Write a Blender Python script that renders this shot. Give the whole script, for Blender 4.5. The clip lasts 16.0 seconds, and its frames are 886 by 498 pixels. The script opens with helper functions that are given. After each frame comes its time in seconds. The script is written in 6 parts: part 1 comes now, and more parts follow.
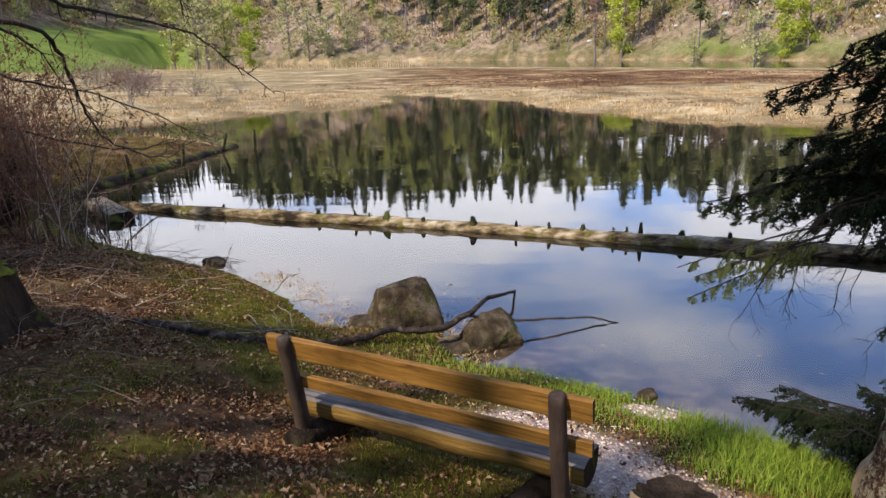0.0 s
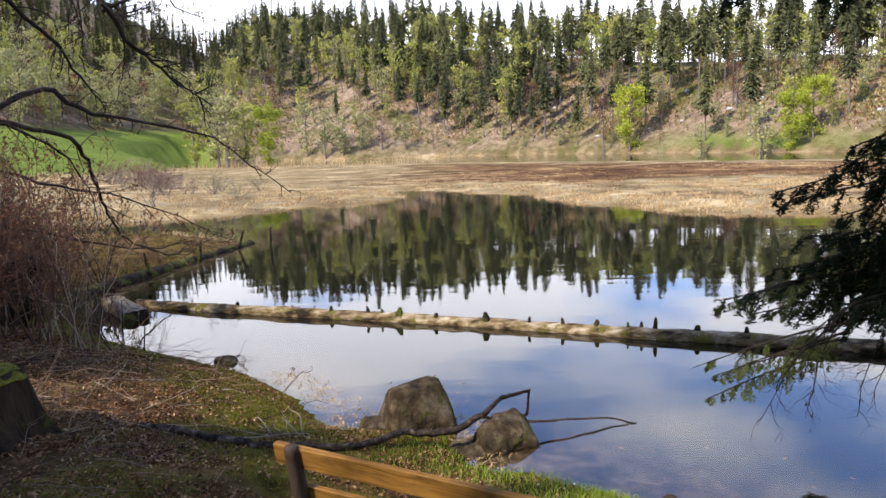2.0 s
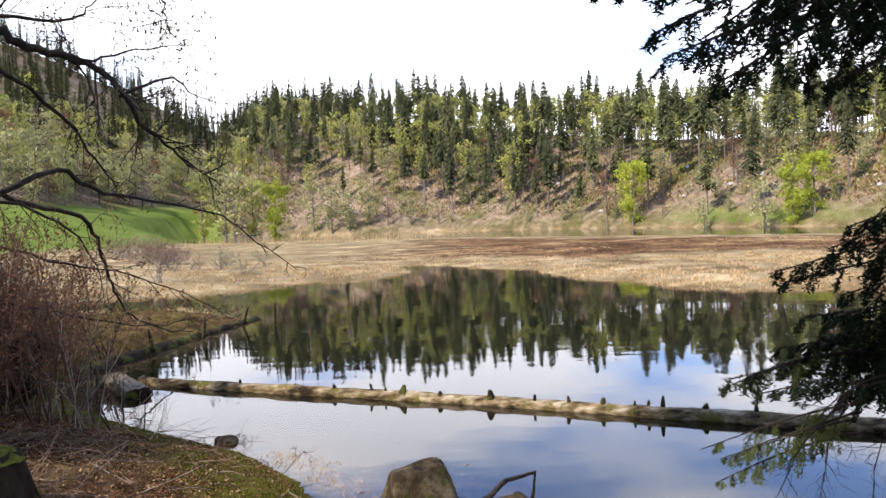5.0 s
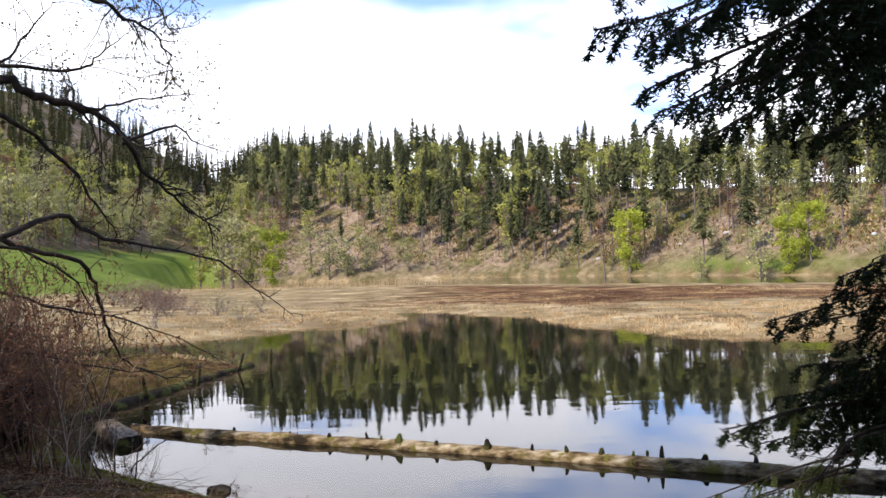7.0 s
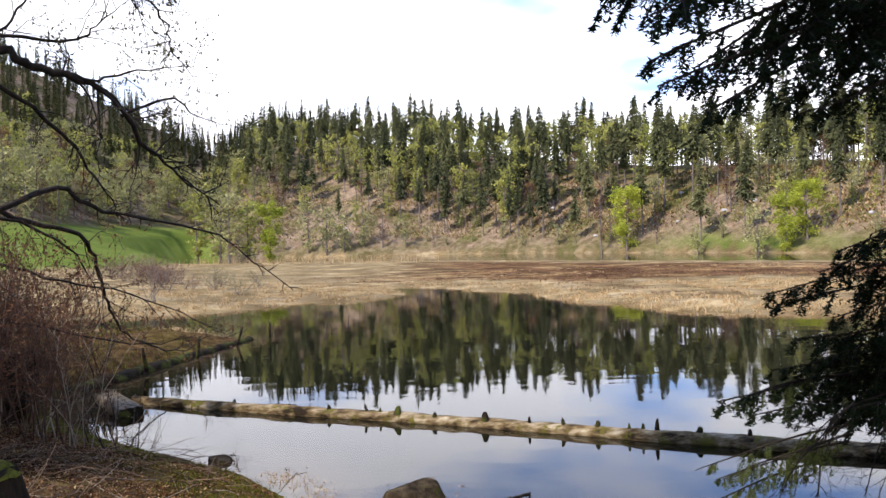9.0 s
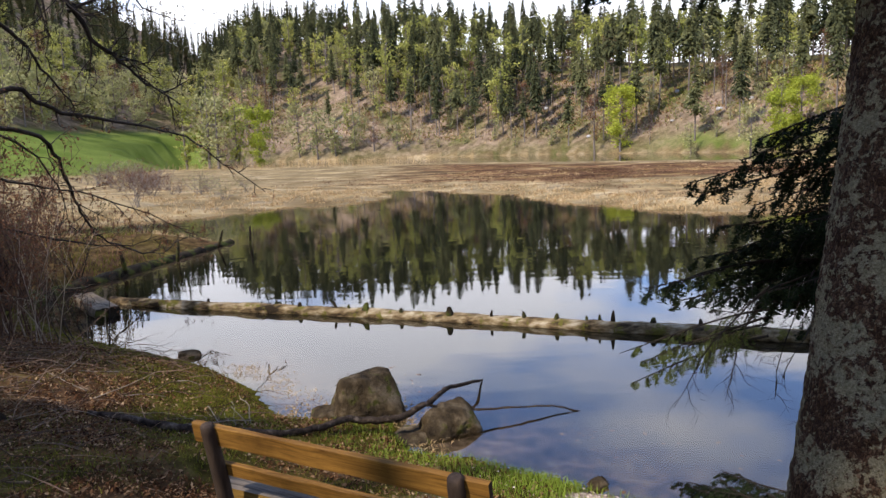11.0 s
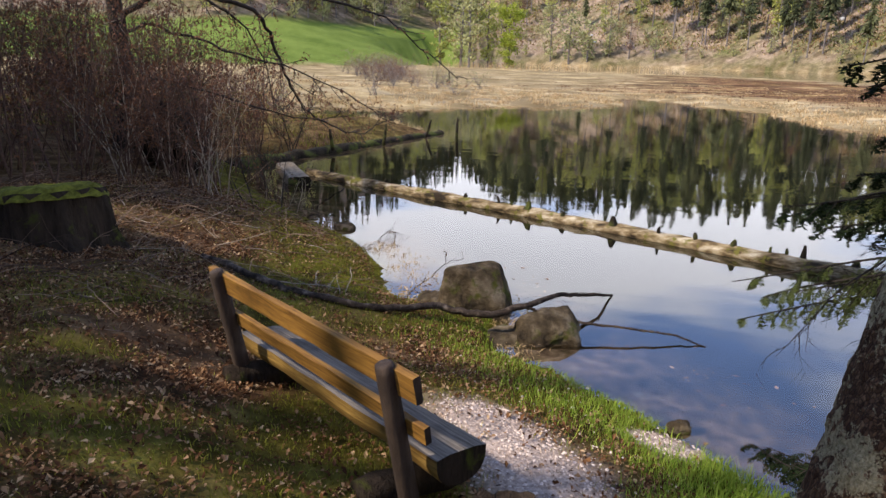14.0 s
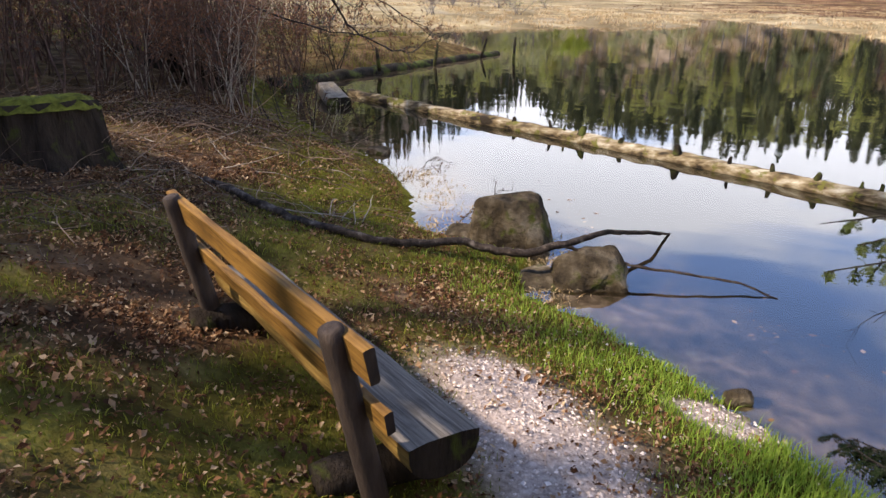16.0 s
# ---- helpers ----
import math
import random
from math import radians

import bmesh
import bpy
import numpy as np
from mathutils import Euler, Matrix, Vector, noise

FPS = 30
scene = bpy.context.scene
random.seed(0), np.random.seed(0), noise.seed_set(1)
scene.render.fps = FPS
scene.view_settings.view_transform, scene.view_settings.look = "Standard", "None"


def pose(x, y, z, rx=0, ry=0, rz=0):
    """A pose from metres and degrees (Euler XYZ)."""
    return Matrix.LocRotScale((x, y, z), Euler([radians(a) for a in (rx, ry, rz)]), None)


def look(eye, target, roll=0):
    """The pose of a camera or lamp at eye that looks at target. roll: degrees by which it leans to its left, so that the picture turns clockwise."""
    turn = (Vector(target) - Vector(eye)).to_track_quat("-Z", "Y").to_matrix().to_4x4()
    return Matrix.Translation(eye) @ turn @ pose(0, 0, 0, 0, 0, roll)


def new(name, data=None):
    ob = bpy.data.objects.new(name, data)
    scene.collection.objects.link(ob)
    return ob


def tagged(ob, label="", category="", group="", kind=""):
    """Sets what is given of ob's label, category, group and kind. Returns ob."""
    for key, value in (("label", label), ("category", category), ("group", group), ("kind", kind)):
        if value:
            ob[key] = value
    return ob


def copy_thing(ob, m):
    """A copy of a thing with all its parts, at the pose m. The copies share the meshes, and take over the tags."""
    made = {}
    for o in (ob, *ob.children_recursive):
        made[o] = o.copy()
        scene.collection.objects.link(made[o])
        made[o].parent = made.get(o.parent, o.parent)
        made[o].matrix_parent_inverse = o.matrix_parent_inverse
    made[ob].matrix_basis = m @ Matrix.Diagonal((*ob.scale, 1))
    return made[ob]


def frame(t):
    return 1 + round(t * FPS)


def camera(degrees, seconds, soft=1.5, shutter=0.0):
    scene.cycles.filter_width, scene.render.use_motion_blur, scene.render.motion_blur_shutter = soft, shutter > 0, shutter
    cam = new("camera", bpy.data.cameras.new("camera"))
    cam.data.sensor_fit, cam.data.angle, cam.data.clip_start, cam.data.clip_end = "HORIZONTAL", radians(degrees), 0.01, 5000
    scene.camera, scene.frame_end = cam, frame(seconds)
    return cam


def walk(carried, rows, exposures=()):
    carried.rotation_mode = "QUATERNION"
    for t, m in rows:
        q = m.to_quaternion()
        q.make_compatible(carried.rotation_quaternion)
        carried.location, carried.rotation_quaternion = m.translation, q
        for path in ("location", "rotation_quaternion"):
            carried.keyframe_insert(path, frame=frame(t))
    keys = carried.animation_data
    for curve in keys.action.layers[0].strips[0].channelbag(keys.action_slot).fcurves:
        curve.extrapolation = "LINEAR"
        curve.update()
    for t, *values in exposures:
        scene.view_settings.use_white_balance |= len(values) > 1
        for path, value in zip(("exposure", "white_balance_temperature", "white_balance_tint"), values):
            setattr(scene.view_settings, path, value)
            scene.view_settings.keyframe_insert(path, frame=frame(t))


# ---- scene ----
cam = camera(66.1, 16.0)
PATH = [
    (0, (0.046, -0.043, 3.152), (0.026, 1.873, 2.579), -1.3),
    (0.5, (0.051, -0.041, 3.157), (0.027, 1.882, 2.608), -1.2),
    (1, (0.055, -0.043, 3.181), (0.023, 1.899, 2.702), -1.4),
    (1.5, (0.063, -0.049, 3.208), (0.021, 1.91, 2.809), -1.7),
    (2, (0.073, -0.036, 3.231), (0.019, 1.939, 2.921), -2.0),
    (2.5, (0.106, -0.049, 3.254), (0.043, 1.939, 3.045), -2.2),
    (3, (0.097, -0.07, 3.26), (0.033, 1.923, 3.112), -2.2),
    (5.5, (0.105, -0.089, 3.281), (0.044, 1.909, 3.228), -2.1),
    (6, (0.11, -0.126, 3.282), (0.054, 1.873, 3.3), -1.9),
    (6.5, (0.108, -0.143, 3.289), (0.055, 1.856, 3.324), -2.0),
    (7, (0.101, -0.145, 3.288), (0.051, 1.854, 3.332), -1.8),
    (7.5, (0.11, -0.156, 3.284), (0.062, 1.843, 3.334), -2.0),
    (8, (0.093, -0.173, 3.285), (0.048, 1.826, 3.333), -1.8),
    (8.5, (0.088, -0.185, 3.284), (0.039, 1.815, 3.318), -1.7),
    (9, (0.066, -0.177, 3.256), (0.022, 1.822, 3.23), -1.5),
    (9.5, (0.062, -0.178, 3.238), (0.026, 1.816, 3.098), -1.2),
    (10, (0.153, -0.233, 3.203), (0.123, 1.755, 2.981), -2.1),
    (12.3, (1.24, -0.243, 3.077), (1.165, 1.696, 2.59), -1.5),
    (12.5, (1.299, -0.185, 3.055), (1.153, 1.739, 2.525), -2.1),
    (13, (1.48, 0.044, 2.97), (1.174, 1.937, 2.402), 0.7),
    (13.5, (1.632, 0.306, 2.903), (1.144, 2.158, 2.328), -1.3),
    (14, (1.832, 0.537, 2.801), (1.13, 2.325, 2.243), 0.9),
    (14.5, (1.868, 0.736, 2.752), (1.085, 2.478, 2.16), -0.1),
    (15, (1.817, 0.976, 2.673), (1.039, 2.711, 2.053), -1.4),
    (15.5, (1.816, 1.219, 2.608), (1.034, 2.936, 1.944), -0.6),
    (16, (1.802, 1.432, 2.547), (0.968, 3.085, 1.791), 0.5),
]
walk(cam, [(t, look(eye, target, roll)) for t, eye, target, roll in PATH], [(0, 0.38, 6450, 16), (1.5, 0.5, 6450, 16), (5.8, 0.52, 6450, 16), (7, 0.30, 6450, 16), (9.0, 0.24, 6450, 16), (10.2, 0.14, 6450, 16), (12.5, 0.30, 6450, 16), (14.5, 0.50, 6450, 16), (16, 0.70, 6450, 16)])
SUN_DIR = Vector((-0.58, -0.44, 0.69)).normalized()

# ---- world, sun ----
world = bpy.data.worlds.new("world")
scene.world = world
world.use_nodes = True
wn, wl = world.node_tree.nodes, world.node_tree.links
wn.clear()
w_out = wn.new("ShaderNodeOutputWorld")
w_bg = wn.new("ShaderNodeBackground")
w_sky = wn.new("ShaderNodeTexSky")
w_sky.sky_type, w_sky.sun_disc = "NISHITA", False
w_sky.sun_elevation, w_sky.sun_rotation = math.asin(SUN_DIR.z), math.atan2(SUN_DIR.x, SUN_DIR.y)
w_sky.dust_density, w_sky.air_density, w_sky.ozone_density = 0.4, 1.0, 2.0
w_tc = wn.new("ShaderNodeTexCoord")
# clouds on a flat deck: direction divided by its height
w_sep = wn.new("ShaderNodeSeparateXYZ")
w_add = wn.new("ShaderNodeMath"); w_add.operation = "ADD"; w_add.inputs[1].default_value = 0.12
w_abs = wn.new("ShaderNodeMath"); w_abs.operation = "MAXIMUM"; w_abs.inputs[1].default_value = 0.0
w_div = wn.new("ShaderNodeVectorMath"); w_div.operation = "DIVIDE"
w_comb = wn.new("ShaderNodeCombineXYZ")
w_noise = wn.new("ShaderNodeTexNoise")
w_noise.inputs["Scale"].default_value = 1.15
w_noise.inputs["Detail"].default_value = 4.0
w_noise.inputs["Roughness"].default_value = 0.46
w_ramp = wn.new("ShaderNodeValToRGB")
w_ramp.color_ramp.elements[0].position, w_ramp.color_ramp.elements[1].position = 0.44, 0.60
w_ramp.color_ramp.elements[0].color = (0.06, 0.06, 0.06, 1)
w_mul = wn.new("ShaderNodeVectorMath"); w_mul.operation = "MULTIPLY"; w_mul.inputs[1].default_value = (0.64, 0.74, 0.92)
w_low = wn.new("ShaderNodeMath"); w_low.operation = "MULTIPLY_ADD"
w_low.inputs[1].default_value, w_low.inputs[2].default_value = -1.15, 0.395
w_cov = wn.new("ShaderNodeMath"); w_cov.operation = "ADD"
w_mix = wn.new("ShaderNodeMix"); w_mix.data_type = "RGBA"
w_mix.inputs["B"].default_value = (4.9, 5.1, 5.35, 1)
wl.new(w_tc.outputs["Generated"], w_sep.inputs[0])
wl.new(w_sep.outputs["Z"], w_abs.inputs[0])
wl.new(w_abs.outputs[0], w_add.inputs[0])
for k in range(3):
    wl.new(w_add.outputs[0], w_comb.inputs[k])
wl.new(w_tc.outputs["Generated"], w_div.inputs[0])
wl.new(w_comb.outputs[0], w_div.inputs[1])
w_off = wn.new("ShaderNodeVectorMath"); w_off.operation = "ADD"; w_off.inputs[1].default_value = (0.7, 1.9, 0.0)
wl.new(w_div.outputs[0], w_off.inputs[0])
wl.new(w_off.outputs[0], w_noise.inputs["Vector"])
wl.new(w_abs.outputs[0], w_low.inputs[0])
wl.new(w_low.outputs[0], w_cov.inputs[0])
wl.new(w_noise.outputs["Fac"], w_cov.inputs[1])
wl.new(w_cov.outputs[0], w_ramp.inputs["Fac"])
wl.new(w_sky.outputs[0], w_mul.inputs[0])
wl.new(w_mul.outputs[0], w_mix.inputs["A"])
wl.new(w_ramp.outputs["Color"], w_mix.inputs["Factor"])
wl.new(w_mix.outputs["Result"], w_bg.inputs["Color"])
w_bg.inputs["Strength"].default_value = 0.32
wl.new(w_bg.outputs[0], w_out.inputs[0])

sun = new("sun", bpy.data.lights.new("sun", "SUN"))
sun.data.energy, sun.data.angle, sun.data.color = 5.0, radians(2.0), (1.0, 0.94, 0.84)
sun.matrix_world = look((0, 0, 60), Vector((0, 0, 60)) - SUN_DIR)

# ---- materials ----


def nodes_of(name, rough=0.8, spec=0.3):
    m = bpy.data.materials.new(name)
    m.use_nodes = True
    n, l = m.node_tree.nodes, m.node_tree.links
    b = n["Principled BSDF"]
    b.inputs["Roughness"].default_value = rough
    b.inputs["Specular IOR Level"].default_value = spec
    return m, n, l, b


def tex(n, l, coord, scale, detail=5.0, rough=0.6, stretch=None, distortion=0.0):
    t = n.new("ShaderNodeTexNoise")
    t.inputs["Scale"].default_value, t.inputs["Detail"].default_value = scale, detail
    t.inputs["Roughness"].default_value, t.inputs["Distortion"].default_value = rough, distortion
    if stretch:
        mp = n.new("ShaderNodeMapping")
        mp.inputs["Scale"].default_value = stretch
        l.new(coord, mp.inputs["Vector"])
        l.new(mp.outputs[0], t.inputs["Vector"])
    else:
        l.new(coord, t.inputs["Vector"])
    return t.outputs["Fac"]


def ramp(n, l, fac, stops):
    r = n.new("ShaderNodeValToRGB")
    e = r.color_ramp.elements
    while len(e) < len(stops):
        e.new(0.5)
    for k, (p, c) in enumerate(stops):
        e[k].position, e[k].color = p, (*c, 1) if len(c) == 3 else c
    l.new(fac, r.inputs["Fac"])
    return r.outputs["Color"]


def mixc(n, l, fac, a, b, mode="MIX"):
    m = n.new("ShaderNodeMix")
    m.data_type, m.blend_type = "RGBA", mode
    for key, v in (("Factor", fac), ("A", a), ("B", b)):
        if isinstance(v, (int, float)):
            m.inputs[key].default_value = v
        elif isinstance(v, tuple):
            m.inputs[key].default_value = (*v, 1)
        else:
            l.new(v, m.inputs[key])
    return m.outputs["Result"]


def bumped(n, l, b, height, strength, dist):
    u = n.new("ShaderNodeBump")
    u.inputs["Strength"].default_value, u.inputs["Distance"].default_value = strength, dist
    l.new(height, u.inputs["Height"])
    l.new(u.outputs[0], b.inputs["Normal"])
    return u


def surface(name, stops, scale, rough=0.8, bump=0.4, dist=0.01, fine=8.0, stretch=None, spec=0.25, patches=None, pscale=1.5):
    """Two scales of variation and a bump. patches: (colour, from, to) of a second, larger noise."""
    m, n, l, b = nodes_of(name, rough, spec)
    c = n.new("ShaderNodeTexCoord").outputs["Object"]
    big = tex(n, l, c, scale, 6, 0.6, stretch)
    small = tex(n, l, c, scale * fine, 4, 0.7, stretch)
    col = ramp(n, l, big, stops)
    col = mixc(n, l, 0.6, col, ramp(n, l, small, [(0.25, (0.45,) * 3), (0.75, (1.0,) * 3)]), "MULTIPLY")
    if patches:
        p = tex(n, l, c, pscale, 7, 0.65, None, 0.4)
        col = mixc(n, l, ramp(n, l, p, [(patches[1], (0, 0, 0)), (patches[2], (1, 1, 1))]), col, patches[0])
    l.new(col, b.inputs["Base Color"])
    h = n.new("ShaderNodeMath")
    h.operation = "ADD"
    l.new(big, h.inputs[0])
    l.new(small, h.inputs[1])
    bumped(n, l, b, h.outputs[0], bump, dist)
    return m


def foliage(name, dark, light, rough=0.6, by="island", trans=0.25, spec=0.05, between=()):
    """Leaves or needles: colour varies leaf by leaf or tree by tree, and some light passes through."""
    m, n, l, b = nodes_of(name, rough, spec)
    g = n.new("ShaderNodeNewGeometry")
    o = n.new("ShaderNodeObjectInfo")
    fac = g.outputs["Random Per Island"]
    if by == "object":
        k = n.new("ShaderNodeMath")
        k.operation = "MULTIPLY_ADD"
        k.inputs[1].default_value = 0.45
        s = n.new("ShaderNodeMath")
        s.operation = "MULTIPLY"
        s.inputs[1].default_value = 0.55
        l.new(o.outputs["Random"], s.inputs[0])
        l.new(fac, k.inputs[0])
        l.new(s.outputs[0], k.inputs[2])
        fac = k.outputs[0]
    col = ramp(n, l, fac, [(0.0, dark), *between, (1.0, light)])
    l.new(col, b.inputs["Base Color"])
    if trans:
        t = n.new("ShaderNodeBsdfTranslucent")
        l.new(col, t.inputs["Color"])
        mx = n.new("ShaderNodeMixShader")
        mx.inputs[0].default_value = trans
        l.new(b.outputs[0], mx.inputs[1])
        l.new(t.outputs[0], mx.inputs[2])
        l.new(mx.outputs[0], n["Material Output"].inputs["Surface"])
    return m




def flaky_bark():
    """Spruce bark: small curled plates, dark cracks, grey-green lichen."""
    m, n, l, b = nodes_of("flaky spruce bark", 0.95, 0.1)
    c = n.new("ShaderNodeTexCoord").outputs["Object"]
    mp = n.new("ShaderNodeMapping")
    mp.inputs["Scale"].default_value = (1, 1, 0.55)
    warp = tex(n, l, c, 8, 4)
    add = n.new("ShaderNodeVectorMath"); add.operation = "MULTIPLY_ADD"
    add.inputs[1].default_value = (0.06, 0.06, 0.06)
    l.new(warp, add.inputs[0]); l.new(c, add.inputs[2])
    l.new(add.outputs[0], mp.inputs["Vector"])
    vor = n.new("ShaderNodeTexVoronoi"); vor.inputs["Scale"].default_value = 70
    edge = n.new("ShaderNodeTexVoronoi"); edge.inputs["Scale"].default_value = 70; edge.feature = "DISTANCE_TO_EDGE"
    l.new(mp.outputs[0], vor.inputs["Vector"]); l.new(mp.outputs[0], edge.inputs["Vector"])
    sep = n.new("ShaderNodeSeparateColor"); l.new(vor.outputs["Color"], sep.inputs[0])
    fine = tex(n, l, c, 60, 5, 0.7)
    col = ramp(n, l, sep.outputs[0], [(0.0, (0.05, 0.025, 0.013)), (0.5, (0.115, 0.060, 0.030)), (1.0, (0.19, 0.115, 0.062))])
    col = mixc(n, l, ramp(n, l, edge.outputs["Distance"], [(0.0, (0.85, 0.85, 0.85)), (0.16, (0, 0, 0))]), col, (0.022, 0.013, 0.008))
    big = tex(n, l, c, 4.0, 6, 0.65)
    spots = tex(n, l, c, 26, 6, 0.72, None, 0.3)
    both = n.new("ShaderNodeMath"); both.operation = "MULTIPLY_ADD"; both.inputs[1].default_value = 0.95
    l.new(big, both.inputs[0]); l.new(spots, both.inputs[2])
    col = mixc(n, l, ramp(n, l, both.outputs[0], [(0.985, (0, 0, 0)), (1.07, (0.85, 0.85, 0.85))]), col, ramp(n, l, fine, [(0.3, (0.18, 0.15, 0.08)), (0.7, (0.42, 0.365, 0.215))]))
    col = mixc(n, l, 0.7, col, ramp(n, l, fine, [(0.25, (0.45,) * 3), (0.75, (1,) * 3)]), "MULTIPLY")
    l.new(col, b.inputs["Base Color"])
    h = n.new("ShaderNodeMath"); h.operation = "MULTIPLY_ADD"; h.inputs[1].default_value = 0.5
    l.new(fine, h.inputs[0]); l.new(edge.outputs["Distance"], h.inputs[2])
    bumped(n, l, b, h.outputs[0], 1.0, 0.02)
    return m


M_bark_near = flaky_bark()
M_bark_dark = surface("dark twig bark", [(0.3, (0.014, 0.010, 0.007)), (0.7, (0.055, 0.04, 0.028))], 12, 0.9, 0.6, 0.01, 6, (1, 1, 0.4))
M_bark_grey = surface("grey trunk bark", [(0.3, (0.10, 0.08, 0.065)), (0.7, (0.30, 0.25, 0.21))], 2, 0.9, 0.4, 0.02, 6, (1, 1, 0.2))
M_bark_shrub = surface("red-brown shrub bark", [(0.3, (0.045, 0.023, 0.014)), (0.7, (0.16, 0.09, 0.058))], 6, 0.85, 0.3, 0.004, 6)
M_bark_pale = surface("pale dead wood", [(0.3, (0.20, 0.15, 0.10)), (0.7, (0.46, 0.38, 0.28))], 6, 0.85, 0.4, 0.004, 6, (1, 1, 0.3))
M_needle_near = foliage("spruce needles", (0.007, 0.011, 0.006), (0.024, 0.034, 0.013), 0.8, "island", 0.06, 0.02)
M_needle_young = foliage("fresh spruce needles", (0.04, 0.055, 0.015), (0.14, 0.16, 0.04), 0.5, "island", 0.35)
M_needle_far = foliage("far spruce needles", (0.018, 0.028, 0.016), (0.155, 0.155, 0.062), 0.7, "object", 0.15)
M_leaf_spring = foliage("fresh spring leaves", (0.20, 0.25, 0.03), (0.50, 0.52, 0.07), 0.6, "object", 0.35)
M_leaf_mid = foliage("half-open yellow-green leaves", (0.21, 0.235, 0.05), (0.50, 0.48, 0.13), 0.6, "object", 0.3)
M_leaf_soft = foliage("opening grey-green leaves", (0.22, 0.225, 0.09), (0.46, 0.43, 0.19), 0.7, "object", 0.3)
M_leaf_brown = foliage("brown buds and twigs", (0.07, 0.030, 0.016), (0.24, 0.115, 0.060), 0.8, "object", 0.2)
M_bud = foliage("dark buds", (0.06, 0.045, 0.02), (0.17, 0.14, 0.06), 0.7, "island", 0.3)
M_leaf_dead = foliage("dead beech leaves", (0.03, 0.013, 0.006), (0.44, 0.30, 0.16), 0.8, "island", 0.1, 0.04, [(0.3, (0.085, 0.035, 0.014)), (0.62, (0.175, 0.083, 0.034)), (0.88, (0.30, 0.18, 0.09))])
M_grass_lush = foliage("lush grass", (0.13, 0.215, 0.018), (0.38, 0.46, 0.07), 0.55, "island", 0.4)
M_grass_short = foliage("short mossy grass", (0.07, 0.075, 0.009), (0.25, 0.24, 0.03), 0.7, "island", 0.3)
M_straw = foliage("dry straw", (0.33, 0.21, 0.09), (0.70, 0.52, 0.28), 0.8, "island", 0.3)
M_heather = foliage("brown bog stalks", (0.085, 0.044, 0.030), (0.34, 0.21, 0.11), 0.8, "island", 0.2)
M_pebble = foliage("pale gravel stones", (0.30, 0.21, 0.15), (0.74, 0.60, 0.48), 0.8, "island", 0.0)
M_twig = foliage("dry twigs", (0.03, 0.016, 0.010), (0.28, 0.19, 0.125), 0.85, "island", 0.0)
M_stone = surface("mossy boulder", [(0.32, (0.018, 0.013, 0.008)), (0.48, (0.075, 0.053, 0.028)), (0.60, (0.15, 0.112, 0.066)), (0.72, (0.27, 0.215, 0.14))], 4.5, 0.92, 1.0, 0.03, 6, None, 0.08, ((0.06, 0.06, 0.012), 0.54, 0.62), 3.6)
M_limestone = surface("pale limestone", [(0.3, (0.30, 0.28, 0.25)), (0.7, (0.62, 0.6, 0.56))], 2, 0.9, 0.5, 0.03, 6)
M_log = surface("weathered floating log", [(0.38, (0.030, 0.020, 0.010)), (0.48, (0.17, 0.115, 0.052)), (0.56, (0.32, 0.24, 0.13)), (0.68, (0.58, 0.49, 0.33))], 7.0, 0.85, 1.0, 0.025, 5, (0.3, 1, 1), 0.15, ((0.13, 0.115, 0.02), 0.55, 0.61), 4.5)
M_log_dark = surface("wet dark log", [(0.3, (0.012, 0.009, 0.006)), (0.7, (0.06, 0.045, 0.028))], 4, 0.95, 1.0, 0.03, 6, None, 0.08, ((0.075, 0.08, 0.018), 0.50, 0.60), 2.2)
M_drift = surface("weathered driftwood", [(0.35, (0.014, 0.010, 0.007)), (0.55, (0.07, 0.050, 0.035)), (0.7, (0.22, 0.17, 0.125))], 12, 0.9, 0.9, 0.008, 5, (1, 1, 1), 0.08)
M_moss = surface("bright moss", [(0.3, (0.06, 0.06, 0.008)), (0.7, (0.24, 0.23, 0.03))], 14, 0.95, 0.9, 0.02, 6, None, 0.1)
M_stump = surface("rotten stump wood", [(0.3, (0.010, 0.007, 0.005)), (0.7, (0.065, 0.046, 0.030))], 7, 0.95, 1.0, 0.03, 6, (1, 1, 0.2), 0.05, ((0.06, 0.066, 0.012), 0.58, 0.68), 4.0)
M_wood_cut = surface("old sawn wood", [(0.3, (0.12, 0.085, 0.05)), (0.7, (0.38, 0.29, 0.18))], 10, 0.85, 0.5, 0.006, 6, (1, 1, 0.25))


def plank(name, dark, light, along=(0.08, 1.6, 1.6), rough=0.55, spec=0.35):
    """Planed wood with long grain, knots and grey wear."""
    m, n, l, b = nodes_of(name, rough, spec)
    c = n.new("ShaderNodeTexCoord").outputs["Object"]
    grain = tex(n, l, c, 26, 6, 0.65, along, 1.2)
    wear = tex(n, l, c, 3.0, 6, 0.6)
    col = ramp(n, l, grain, [(0.3, dark), (0.68, light)])
    col = mixc(n, l, ramp(n, l, wear, [(0.5, (0, 0, 0)), (0.72, (0.6, 0.6, 0.6))]), col, tuple(v * 0.45 for v in dark))
    l.new(col, b.inputs["Base Color"])
    bumped(n, l, b, grain, 0.35, 0.004)
    return m


